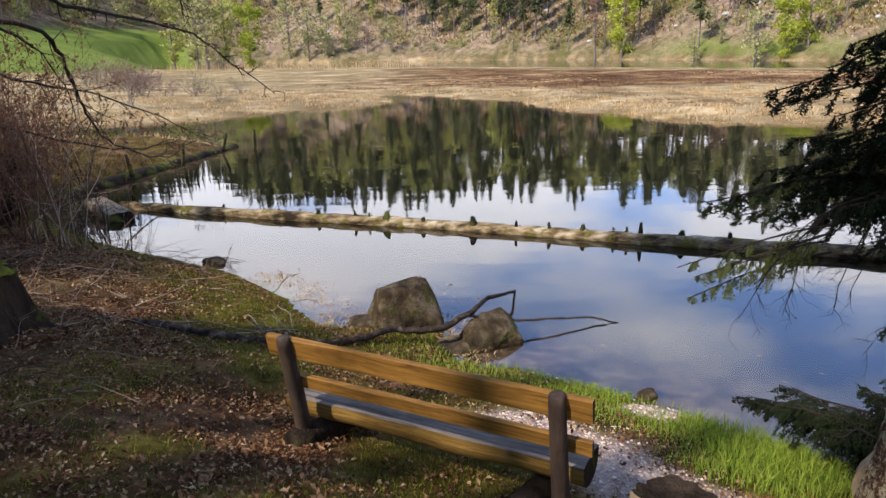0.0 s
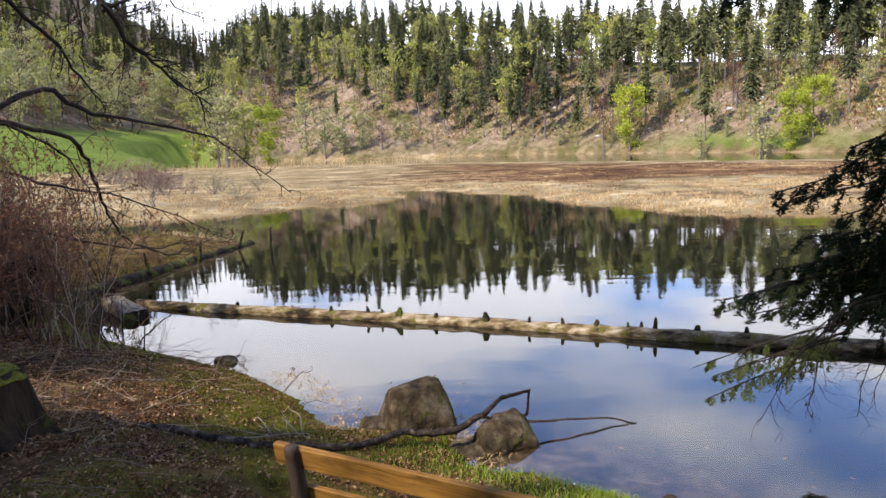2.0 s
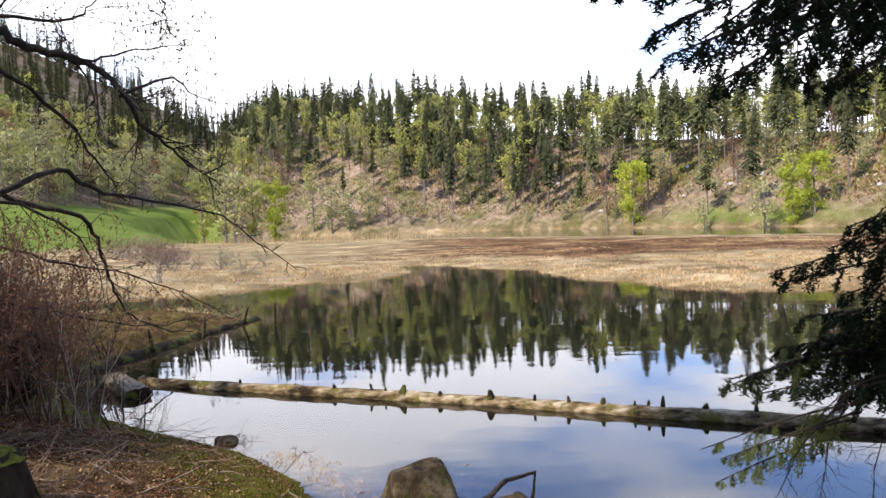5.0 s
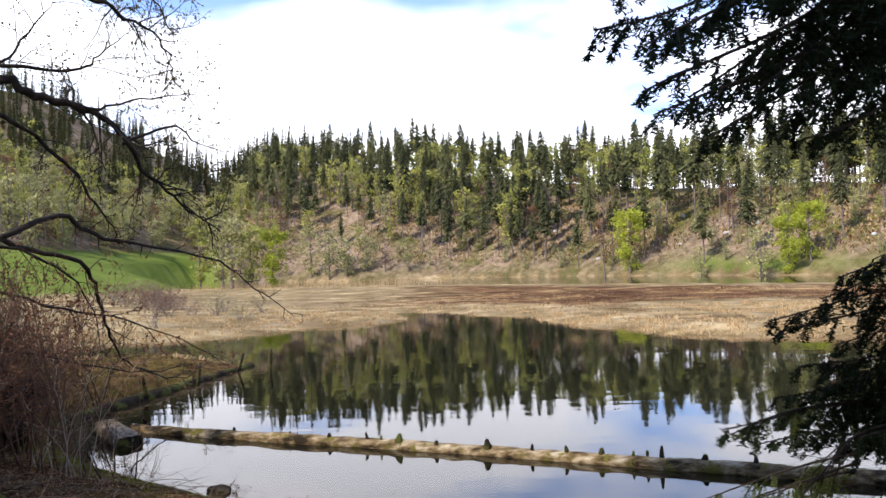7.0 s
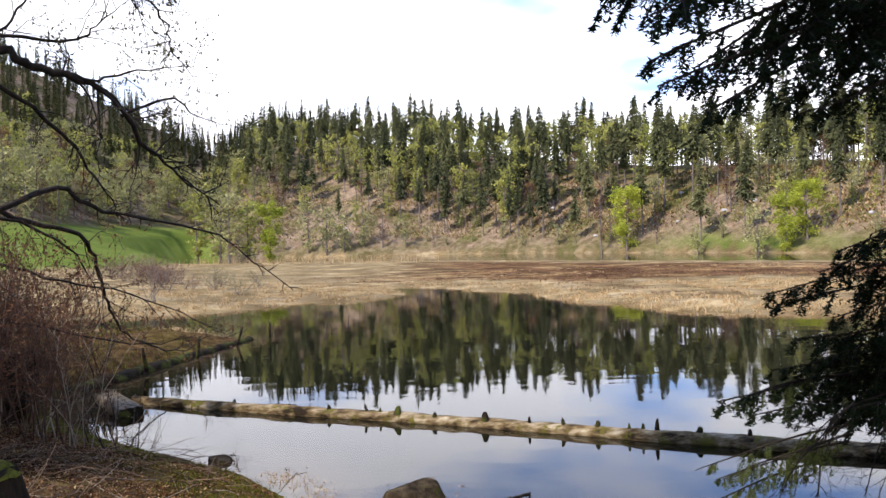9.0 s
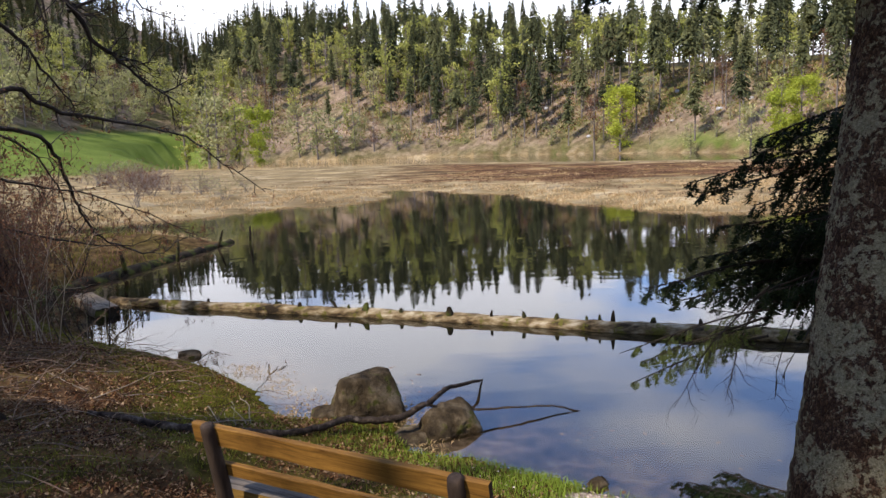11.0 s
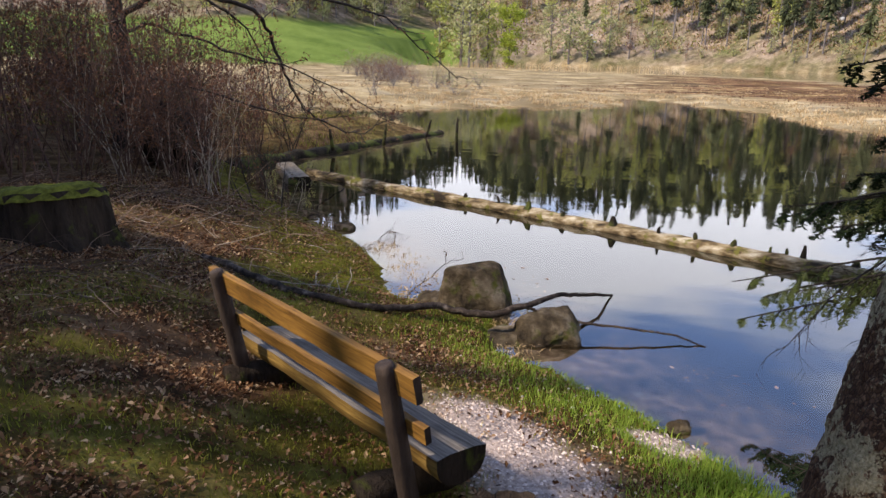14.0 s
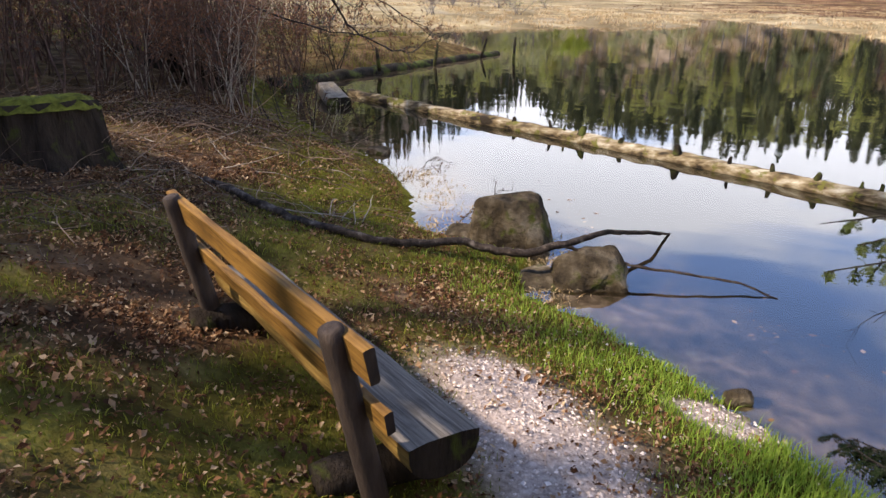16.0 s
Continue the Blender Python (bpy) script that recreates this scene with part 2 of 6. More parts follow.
M_rail = plank("orange stained plank", (0.075, 0.032, 0.006), (0.29, 0.145, 0.028), (0.08, 1.6, 1.6), 0.65, 0.15)
M_seat = plank("grey weathered seat top", (0.05, 0.040, 0.030), (0.22, 0.18, 0.135), (0.08, 1.6, 1.6), 0.85, 0.1)
M_seat_back = plank("yellow-brown bark-free log side", (0.08, 0.040, 0.009), (0.30, 0.18, 0.045), (0.08, 1.6, 1.6), 0.7, 0.12)
M_post = surface("dark post wood", [(0.3, (0.02, 0.012, 0.008)), (0.7, (0.09, 0.058, 0.036))], 12, 0.8, 0.6, 0.008, 6, (1, 1, 0.2))


def ground_material():
    m, n, l, b = nodes_of("forest floor and lake shore", 0.95, 0.03)
    c = n.new("ShaderNodeNewGeometry").outputs["Position"]
    za = n.new("ShaderNodeAttribute"); za.attribute_name = "zone_a"
    zb = n.new("ShaderNodeAttribute"); zb.attribute_name = "zone_b"
    sa, sb = n.new("ShaderNodeSeparateColor"), n.new("ShaderNodeSeparateColor")
    l.new(za.outputs["Color"], sa.inputs[0])
    l.new(zb.outputs["Color"], sb.inputs[0])
    f1, f2, f3 = tex(n, l, c, 0.35, 6), tex(n, l, c, 3.0, 6, 0.65), tex(n, l, c, 30, 5, 0.7)
    f4 = tex(n, l, c, 0.12, 6, 0.7)
    fine = ramp(n, l, f3, [(0.3, (0.5,) * 3), (0.7, (1.0,) * 3)])
    mid = ramp(n, l, f2, [(0.3, (0.6,) * 3), (0.7, (1.0,) * 3)])
    litter = ramp(n, l, f2, [(0.3, (0.036, 0.018, 0.008)), (0.5, (0.115, 0.062, 0.028)), (0.72, (0.25, 0.15, 0.075))])
    grass = ramp(n, l, f2, [(0.3, (0.045, 0.036, 0.006)), (0.5, (0.10, 0.085, 0.012)), (0.7, (0.19, 0.17, 0.022))])
    gravel = ramp(n, l, f3, [(0.3, (0.36, 0.255, 0.19)), (0.7, (0.68, 0.53, 0.41))])
    meadow = ramp(n, l, f4, [(0.35, (0.11, 0.155, 0.026)), (0.65, (0.20, 0.25, 0.05))])
    straw = ramp(n, l, f1, [(0.3, (0.22, 0.155, 0.07)), (0.5, (0.42, 0.32, 0.165)), (0.7, (0.60, 0.49, 0.30))])
    patch = ramp(n, l, f4, [(0.38, (0.42, 0.35, 0.30)), (0.5, (0.85, 0.83, 0.78)), (0.60, (1.3, 1.27, 1.2))])
    tuft = ramp(n, l, tex(n, l, c, 0.9, 4, 0.65, (0.45, 1, 1)), [(0.42, (0.42, 0.36, 0.30)), (0.5, (0.9,) * 3), (0.6, (1.2,) * 3)])
    patch = mixc(n, l, 0.7, patch, tuft, "MULTIPLY")
    bog = ramp(n, l, f1, [(0.34, (0.12, 0.062, 0.036)), (0.5, (0.27, 0.155, 0.085)), (0.6, (0.38, 0.26, 0.11)), (0.7, (0.52, 0.38, 0.19))])
    streak = ramp(n, l, tex(n, l, c, 0.45, 6, 0.65, (0.22, 1, 1)), [(0.40, (0.42, 0.36, 0.30)), (0.5, (0.9, 0.87, 0.82)), (0.6, (1.3, 1.25, 1.15))])
    patch = mixc(n, l, 0.8, patch, streak, "MULTIPLY")
    bog, straw = mixc(n, l, 1.0, bog, patch, "MULTIPLY"), mixc(n, l, 0.6, straw, patch, "MULTIPLY")
    slope = ramp(n, l, f4, [(0.36, (0.15, 0.15, 0.05)), (0.46, (0.26, 0.205, 0.11)), (0.58, (0.40, 0.29, 0.20)), (0.75, (0.25, 0.18, 0.12))])
    slope = mixc(n, l, 0.8, slope, ramp(n, l, tex(n, l, c, 0.7, 5, 0.7), [(0.38, (0.35, 0.33, 0.30)), (0.6, (1.15,) * 3)]), "MULTIPLY")
    col = litter
    for fac, layer in ((sa.outputs[0], grass), (sa.outputs[1], gravel), (sa.outputs[2], meadow), (sb.outputs[0], straw), (sb.outputs[1], bog), (sb.outputs[2], slope)):
        col = mixc(n, l, fac, col, layer)
    # lake bed below the waterline
    z = n.new("ShaderNodeSeparateXYZ")
    l.new(c, z.inputs[0])
    under = n.new("ShaderNodeMapRange")
    under.inputs["From Min"].default_value, under.inputs["From Max"].default_value = -0.01, -0.09
    l.new(z.outputs["Z"], under.inputs["Value"])
    bed = ramp(n, l, tex(n, l, c, 5.5, 5, 0.6), [(0.36, (0.05, 0.036, 0.024)), (0.5, (0.14, 0.10, 0.07)), (0.62, (0.24, 0.18, 0.13)), (0.72, (0.34, 0.27, 0.20))])
    deep = n.new("ShaderNodeMapRange")
    deep.inputs["From Min"].default_value, deep.inputs["From Max"].default_value = -0.07, -0.30
    l.new(z.outputs["Z"], deep.inputs["Value"])
    bed = mixc(n, l, deep.outputs[0], bed, (0.010, 0.010, 0.008))
    col = mixc(n, l, under.outputs[0], col, bed)
    col = mixc(n, l, 0.75, col, fine, "MULTIPLY")
    col = mixc(n, l, 0.5, col, mid, "MULTIPLY")
    l.new(col, b.inputs["Base Color"])
    h = n.new("ShaderNodeMath"); h.operation = "ADD"
    l.new(f2, h.inputs[0]); l.new(f3, h.inputs[1])
    bumped(n, l, b, h.outputs[0], 0.6, 0.03)
    return m


def water_material():
    m, n, l, b = nodes_of("still lake water", 0.02, 0.5)
    b.inputs["Base Color"].default_value = (0.72, 0.70, 0.62, 1)
    b.inputs["Transmission Weight"].default_value = 1.0
    b.inputs["IOR"].default_value = 1.75
    c = n.new("ShaderNodeNewGeometry").outputs["Position"]
    r1 = tex(n, l, c, 1.3, 1, 0.4, (0.6, 1.6, 1))
    r2 = tex(n, l, c, 2.6, 0, 0.5, (0.5, 1.3, 1))
    gust = ramp(n, l, tex(n, l, c, 0.16, 3, 0.5, (0.5, 1.3, 1)), [(0.58, (0.0,) * 3), (0.74, (0.12,) * 3)])
    k = n.new("ShaderNodeMath"); k.operation = "MULTIPLY"
    l.new(r2, k.inputs[0]); l.new(gust, k.inputs[1])
    h = n.new("ShaderNodeMath"); h.operation = "ADD"
    l.new(r1, h.inputs[0]); l.new(k.outputs[0], h.inputs[1])
    # the open strip behind the bog lies in the breeze
    sep = n.new("ShaderNodeSeparateXYZ")
    l.new(c, sep.inputs[0])
    far = n.new("ShaderNodeMapRange")
    far.inputs["From Min"].default_value, far.inputs["From Max"].default_value = 38, 75
    far.inputs["To Min"].default_value, far.inputs["To Max"].default_value = 1, 3
    l.new(sep.outputs["Y"], far.inputs["Value"])
    hh = n.new("ShaderNodeMath"); hh.operation = "MULTIPLY"
    l.new(h.outputs[0], hh.inputs[0]); l.new(far.outputs[0], hh.inputs[1])
    bumped(n, l, b, hh.outputs[0], 0.35, 0.006)
    return m


M_ground, M_water = ground_material(), water_material()

# ---- mesh helpers ----


class Mesh:
    """Gathers vertices and faces for one mesh."""

    def __init__(self):
        self.v, self.f = [], []

    def tube(self, pts, radii, sides=5, cap=True, rough=0.0, rng=random):
        pts = [Vector(p) for p in pts]
        start = len(self.v)
        up = Vector((0.13, 0.21, 0.97))
        for k, p in enumerate(pts):
            d = (pts[min(k + 1, len(pts) - 1)] - pts[max(k - 1, 0)])
            d = d.normalized() if d.length > 1e-9 else Vector((0, 0, 1))
            a = d.cross(up if abs(d.dot(up)) < 0.95 else Vector((1, 0, 0))).normalized()
            e = d.cross(a)
            for s in range(sides):
                w = 2 * math.pi * s / sides
                r = radii[k] * (1 + (rng.uniform(-rough, rough) if rough else 0))
                self.v.append(p + (a * math.cos(w) + e * math.sin(w)) * r)
        for k in range(len(pts) - 1):
            for s in range(sides):
                q, t = start + k * sides, (s + 1) % sides
                self.f.append((q + s, q + t, q + sides + t, q + sides + s))
        if cap:
            self.f.append(tuple(start + s for s in reversed(range(sides))))
            self.f.append(tuple(start + (len(pts) - 1) * sides + s for s in range(sides)))
        return self

    def tri(self, a, b, c):
        k = len(self.v)
        self.v += [a, b, c]
        self.f.append((k, k + 1, k + 2))

    def quad(self, a, b, c, d):
        k = len(self.v)
        self.v += [a, b, c, d]
        self.f.append((k, k + 1, k + 2, k + 3))


def obj(name, verts, faces, mat, parent=None, smooth=True, label=""):
    me = bpy.data.meshes.new(name)
    if isinstance(verts, np.ndarray):
        me.vertices.add(len(verts))
        me.vertices.foreach_set("co", np.asarray(verts, np.float32).ravel())
        faces = np.asarray(faces, np.int32)
        k = faces.shape[1]
        me.loops.add(faces.size)
        me.loops.foreach_set("vertex_index", faces.ravel())
        me.polygons.add(len(faces))
        me.polygons.foreach_set("loop_start", np.arange(0, faces.size, k, dtype=np.int32))
        me.update(calc_edges=True)
    else:
        me.from_pydata([tuple(v) for v in verts], [], faces)
    me.polygons.foreach_set("use_smooth", np.full(len(me.polygons), smooth))
    me.materials.append(mat)
    ob = new(name, me)
    if parent:
        ob.parent = parent
    if label:
        ob["label"] = label
    return ob


def part(name, mesh, mat, parent, label="", smooth=True):
    return obj(name, mesh.v, mesh.f, mat, parent, smooth, label)


def blades(rng, base, height, width, lean, segments=2):
    """Grass blades at the base points, as tapering bent strips."""
    n = len(base)
    h = height * rng.uniform(0.55, 1.25, n)
    a = rng.uniform(0, 2 * np.pi, n)
    side = np.stack([np.cos(a), np.sin(a), 0 * a], 1) * (width * rng.uniform(0.7, 1.3, n))[:, None] / 2
    b = rng.uniform(0, 2 * np.pi, n)
    out = np.stack([np.cos(b), np.sin(b), 0 * b], 1) * (h * lean * rng.uniform(0.2, 1.2, n))[:, None]
    up = np.stack([0 * h, 0 * h, h], 1)
    mid = base + 0.55 * up + 0.3 * out
    v = np.stack([base - side, base + side, mid - 0.7 * side, mid + 0.7 * side, base + 0.92 * up + out], 1).reshape(-1, 3)
    k = np.arange(n)[:, None] * 5
    f = np.concatenate([k + [[0, 1, 3]], k + [[0, 3, 2]], k + [[2, 3, 4]]], 1).reshape(-1, 3)
    return v, f


def scatter(rng, n, x0, x1, y0, y1, keep):
    x, y = rng.uniform(x0, x1, n), rng.uniform(y0, y1, n)
    ok = keep(x, y) > rng.uniform(0, 1, n)
    return x[ok], y[ok]


def fnoise(x, y, scale, seed=0.0):
    """Smooth value noise on numpy arrays, about -1 to 1."""
    out, amp = 0, 1.0
    for o in range(4):
        u, v = x * scale + seed * 7.3 + 31.7 * o, y * scale - seed * 3.1 + 17.3 * o
        iu, iv = np.floor(u), np.floor(v)
        fu, fv = u - iu, v - iv
        fu, fv = fu * fu * (3 - 2 * fu), fv * fv * (3 - 2 * fv)

        def rnd(a, b):
            s = np.sin(a * 127.1 + b * 311.7 + seed) * 43758.5453
            return (s - np.floor(s)) * 2 - 1

        out = out + amp * ((rnd(iu, iv) * (1 - fu) + rnd(iu + 1, iv) * fu) * (1 - fv) + (rnd(iu, iv + 1) * (1 - fu) + rnd(iu + 1, iv + 1) * fu) * fv)
        amp, scale = amp * 0.5, scale * 2
    return out / 1.4


# ---- the lie of the land ----
NEAR_SHORE = [(-9.2, 14.4), (-7.2, 12.2), (-5.6, 10.9), (-4.81, 10.36), (-3.91, 9.86), (-2.96, 9.28), (-2.26, 8.43), (-1.74, 7.72), (-1.5, 7.4), (-1.0, 7.28), (-0.15, 7.2), (0.0, 6.75), (0.14, 6.42), (0.62, 6.2), (1.38, 5.8), (1.9, 5.4), (2.38, 4.92), (3.2, 4.3), (4.5, 3.9), (8, 3.5), (14, 2), (30, 0)]
LAKE = NEAR_SHORE + [(60, 5), (60, 20), (14.5, 25.8), (13, 26.2), (9, 28.3), (7.1, 31.2), (4, 36.9), (4.1, 39.9), (1.9, 42.5), (-3.4, 47.8), (-4.3, 46.5), (-3.7, 40.3), (-6, 36.8), (-8.8, 37), (-9.6, 34.3), (-11.4, 32.6), (-13, 31.9), (-20, 30.3), (-25, 29), (-21, 26), (-13, 25.3), (-9.4, 24.4), (-7.4, 23.3), (-7.9, 20), (-8.7, 17)]
STRIP = [(-62, 128), (-32, 123), (-11, 113), (7, 101), (26, 84), (41, 72), (60, 60), (95, 48), (120, 66), (80, 82), (53, 97), (37, 121), (20, 140), (-2, 155), (-25, 157), (-42, 166), (-70, 168)]
POOL = [(15, 42.6), (18.5, 42.4), (19.5, 40), (16.2, 38.9)]
FAR_SHORE = [(-190, 30), (-110, 62), (-70, 92), (-52, 112), (-50, 150), (-42, 166), (-25, 157), (-2, 155), (20, 140), (37, 121), (53, 97), (80, 82), (120, 66), (200, 40)]


def to_line(x, y, pts, closed=False):
    """Distance of points to a polyline."""
    pts = np.array(pts + pts[:1] if closed else pts, float)
    best = np.full(x.shape, 1e9)
    for (ax, ay), (bx, by) in zip(pts[:-1], pts[1:]):
        dx, dy = bx - ax, by - ay
        k = np.clip(((x - ax) * dx + (y - ay) * dy) / (dx * dx + dy * dy), 0, 1)
        best = np.minimum(best, np.hypot(x - ax - k * dx, y - ay - k * dy))
    return best


def inside(x, y, pts):
    hit = np.zeros(x.shape, bool)
    for (ax, ay), (bx, by) in zip(pts, pts[1:] + pts[:1]):
        hit ^= ((ay > y) != (by > y)) & (x < (bx - ax) * (y - ay) / (by - ay + 1e-12) + ax)
    return hit


def smooth(v, a, b):
    t = np.clip((v - a) / (b - a), 0, 1)
    return t * t * (3 - 2 * t)


def land(x, y):
    """Height of the ground and the distances it is made from."""
    x, y = np.asarray(x, float), np.asarray(y, float)
    wob = 0.12 * fnoise(x, y, 0.9, 3) * smooth(12 - y, -10, 6) + 0.9 * fnoise(x, y, 0.3, 5) * smooth(y, 20, 30)
    dn = to_line(x, y, NEAR_SHORE)
    d1 = to_line(x, y, LAKE, True) * np.where(inside(x, y, LAKE), -1, 1) + wob
    d2 = to_line(x, y, STRIP, True) * np.where(inside(x, y, STRIP), -1, 1) + 2.5 * wob
    d3 = to_line(x, y, POOL, True) * np.where(inside(x, y, POOL), -1, 1) + 0.6 * wob
    d = np.minimum(np.minimum(d1, d2), d3)
    # bank by the bench
    xc, dc = np.clip(x, -5, 3.5), np.clip(dn, 0, 6.5)
    bank = 0.03 + 0.2567 * dc + 0.0046 * dc**2 - 0.0437 * dc * xc + 0.0117 * dc**2 * xc
    bank = np.clip(bank, 0.03, 2.6) + 0.05 * np.clip(dn - 6.5, 0, 40) + 0.035 * fnoise(x, y, 1.1, 1) * np.clip(dn, 0, 1)
    # trodden hollow under the bench
    bank = bank - 0.14 * smooth(0.95 - to_line(x, y, [(-1.06, 4.16), (0.82, 3.23)]), 0, 0.55)
    # bog and left bank
    bog = 0.04 + 0.05 * smooth(d, 0, 1.5) + 0.17 * (1 + fnoise(x, y, 0.55, 2)) * smooth(d, 0, 3) * smooth(66 - y, 0, 36) + 0.06 * np.clip(-x - 12, 0, 30) * smooth(60 - y, 0, 30) * smooth(d, 0, 5)
    bog = bog + 0.22 * smooth(-x - 7.4, 0, 1.6) * smooth(25 - y, 0, 3) * smooth(d, 0, 0.7) * (1 + 0.5 * fnoise(x, y, 0.8, 6))
    # hills beyond
    s = to_line(x, y, FAR_SHORE)
    behind = (y > np.interp(x, [p[0] for p in FAR_SHORE], [p[1] for p in FAR_SHORE])) | (x < -190)
    cap = np.interp(x, [-60, -35, 0, 50, 90, 150], [48, 46, 37, 25, 17, 14])
    steep = np.interp(x, [-60, -20, 40, 70, 100], [0.72, 0.72, 0.66, 0.58, 0.5])
    rise = cap * np.tanh(steep * s / cap)
    ang = np.degrees(np.arctan2(-x, np.maximum(y, 1)))
    left = 0.26 * np.minimum(s, 34) + np.interp(ang, [17, 24, 33, 45], [0.22, 0.37, 0.53, 0.50]) * np.clip(s - 34, 0, 130)
    w = smooth(ang, 15.5, 21)
    hill = 0.3 + rise * (1 - w) + left * w + 0.9 * fnoise(x, y, 0.05, 4) * smooth(s, 2, 20)
    near_side = np.maximum(smooth(14.5 - y, 0, 3.0) , smooth(x, 25, 40) * smooth(30 - y, 0, 10))
    h = bog * (1 - near_side) + bank * near_side
    h = np.where(behind, np.maximum(hill, 0.15), h)
    bed = -np.minimum(1.6, 0.04 + 0.17 * np.maximum(-d, 0))
    h = np.where(d > 0, np.maximum(h * smooth(d, -0.05, 0.25) + 0.02 * (1 - smooth(d, 0, 0.2)), 0.012), bed)
    return h, d, dn, s, behind


GRID = {}


def gz(x, y):
    """Height of the built ground sheet at one place."""
    xs, ys, h = GRID["x"], GRID["y"], GRID["h"]
    i = min(max(int(np.searchsorted(xs, x)) - 1, 0), len(xs) - 2)
    j = min(max(int(np.searchsorted(ys, y)) - 1, 0), len(ys) - 2)
    u, v = (x - xs[i]) / (xs[i + 1] - xs[i]), (y - ys[j]) / (ys[j + 1] - ys[j])
    return float((h[j, i] * (1 - u) + h[j, i + 1] * u) * (1 - v) + (h[j + 1, i] * (1 - u) + h[j + 1, i + 1] * u) * v)

# ---- ground and water ----


def graded(parts):
    out = [parts[0][0]]
    for a, b, step in parts:
        out += list(np.linspace(a, b, max(1, round((b - a) / step)) + 1)[1:])
    return np.array(out)


def build_ground():
    xs = graded([(-3000, -400, 400), (-400, -160, 12), (-160, -60, 4), (-60, -26, 1.6), (-26, -8, 0.4), (-8, 4.5, 0.1), (4.5, 18, 0.5), (18, 60, 1.6), (60, 160, 4), (160, 400, 12), (400, 3000, 400)])
    ys = graded([(-3000, -300, 450), (-300, -30, 18), (-30, -4, 1.2), (-4, 2, 0.3), (2, 11, 0.1), (11, 34, 0.4), (34, 60, 0.8), (60, 230, 2.5), (230, 420, 10), (420, 3000, 400)])
    gx, gy = np.meshgrid(xs, ys)
    x, y = gx.ravel(), gy.ravel()
    h, d, dn, s, behind = land(x, y)
    GRID.update(x=xs, y=ys, h=h.reshape(gx.shape))
    ny, nx = gx.shape
    i = (np.arange(ny - 1)[:, None] * nx + np.arange(nx - 1)[None]).ravel()
    f = np.stack([i, i + 1, i + nx + 1, i + nx], 1)
    ob = obj("ground", np.stack([x, y, h], 1), f, M_ground)
    near = (y < 14) & ~behind
    n1, n2 = fnoise(x, y, 1.3, 11), fnoise(x, y, 0.5, 12)
    shore = smooth(1.25 - d, 0, 0.9) * smooth(x, -3.2, -1.0)
    grass = np.clip(near * (smooth(n1 + 0.5 * n2, -0.5, 0.35) * 0.85 + shore + 0.6 * smooth(1.5 - d, 0, 0.9) * smooth(-1.0 - x, 0, 1.5)) * (1 - 0.75 * smooth(-2.0 - x, 0, 1.6) * smooth(d, 0.9, 1.8)), 0, 1)
    path = to_line(x, y, [(0.55, 4.5), (1.05, 4.1), (1.6, 3.6), (1.9, 2.9), (2.1, 1.5)]) + 0.24 * n1
    gravel = near * smooth(0.52 - path, 0, 0.42)
    beach = near * smooth(0.34 - np.hypot(x - 1.75, (y - 5.2) * 1.4) + 0.1 * n1, 0, 0.12)
    gravel = np.clip(gravel + beach, 0, 1)
    far_grass = np.clip(smooth(4.5 - s + 2.5 * fnoise(x, y, 0.06, 21), 0, 2), 0, 1)
    right_green = smooth(x, 26, 46) * 0.6
    ang = np.degrees(np.arctan2(-x, np.maximum(y, 1)))
    meadow = behind * np.clip(far_grass * 0.42 + right_green * 0.95 * np.clip(0.6 + fnoise(x, y, 0.12, 27), 0, 1) + smooth(ang, 17.5, 20) * smooth(38 - s, 0, 8), 0, 1)
    hill = behind * 1.0
    bogm = (~near & ~behind) * smooth(y + 1.5 * n2, 23.5, 29)
    grass = np.clip(grass + (~near & ~behind & (y < 30)) * 0.55 * smooth(fnoise(x, y, 0.35, 13), -0.3, 0.6) * (1 - bogm), 0, 1)
    heather = bogm * smooth(d + 4 * fnoise(x, y, 0.1, 22), 4, 9) * smooth(x, -12, 3) * np.clip(smooth(fnoise(0.4 * x, y, 0.16, 23), -0.6, 0.0) + 0.5 * smooth(y, 44, 56), 0, 1)
    for key, cols in (("zone_a", (grass * (1 - gravel), gravel, meadow)), ("zone_b", (bogm, heather, hill * (1 - meadow)))):
        at = ob.data.attributes.new(key, "FLOAT_COLOR", "POINT")
        at.data.foreach_set("color", np.stack([*cols, np.ones_like(x)], 1).astype(np.float32).ravel())
    return tagged(ob, "leaf-strewn forest bank, bog and hillside round a lake", "ground", kind="structure")


ground = build_ground()
water = tagged(obj("water", [(-260, 2, 0), (260, 2, 0), (260, 190, 0), (-260, 190, 0)], [(0, 1, 2, 3)], M_water), "still dark lake water mirroring forest and cloudy sky", "water", kind="structure")
water.visible_shadow = False

# ---- bench ----


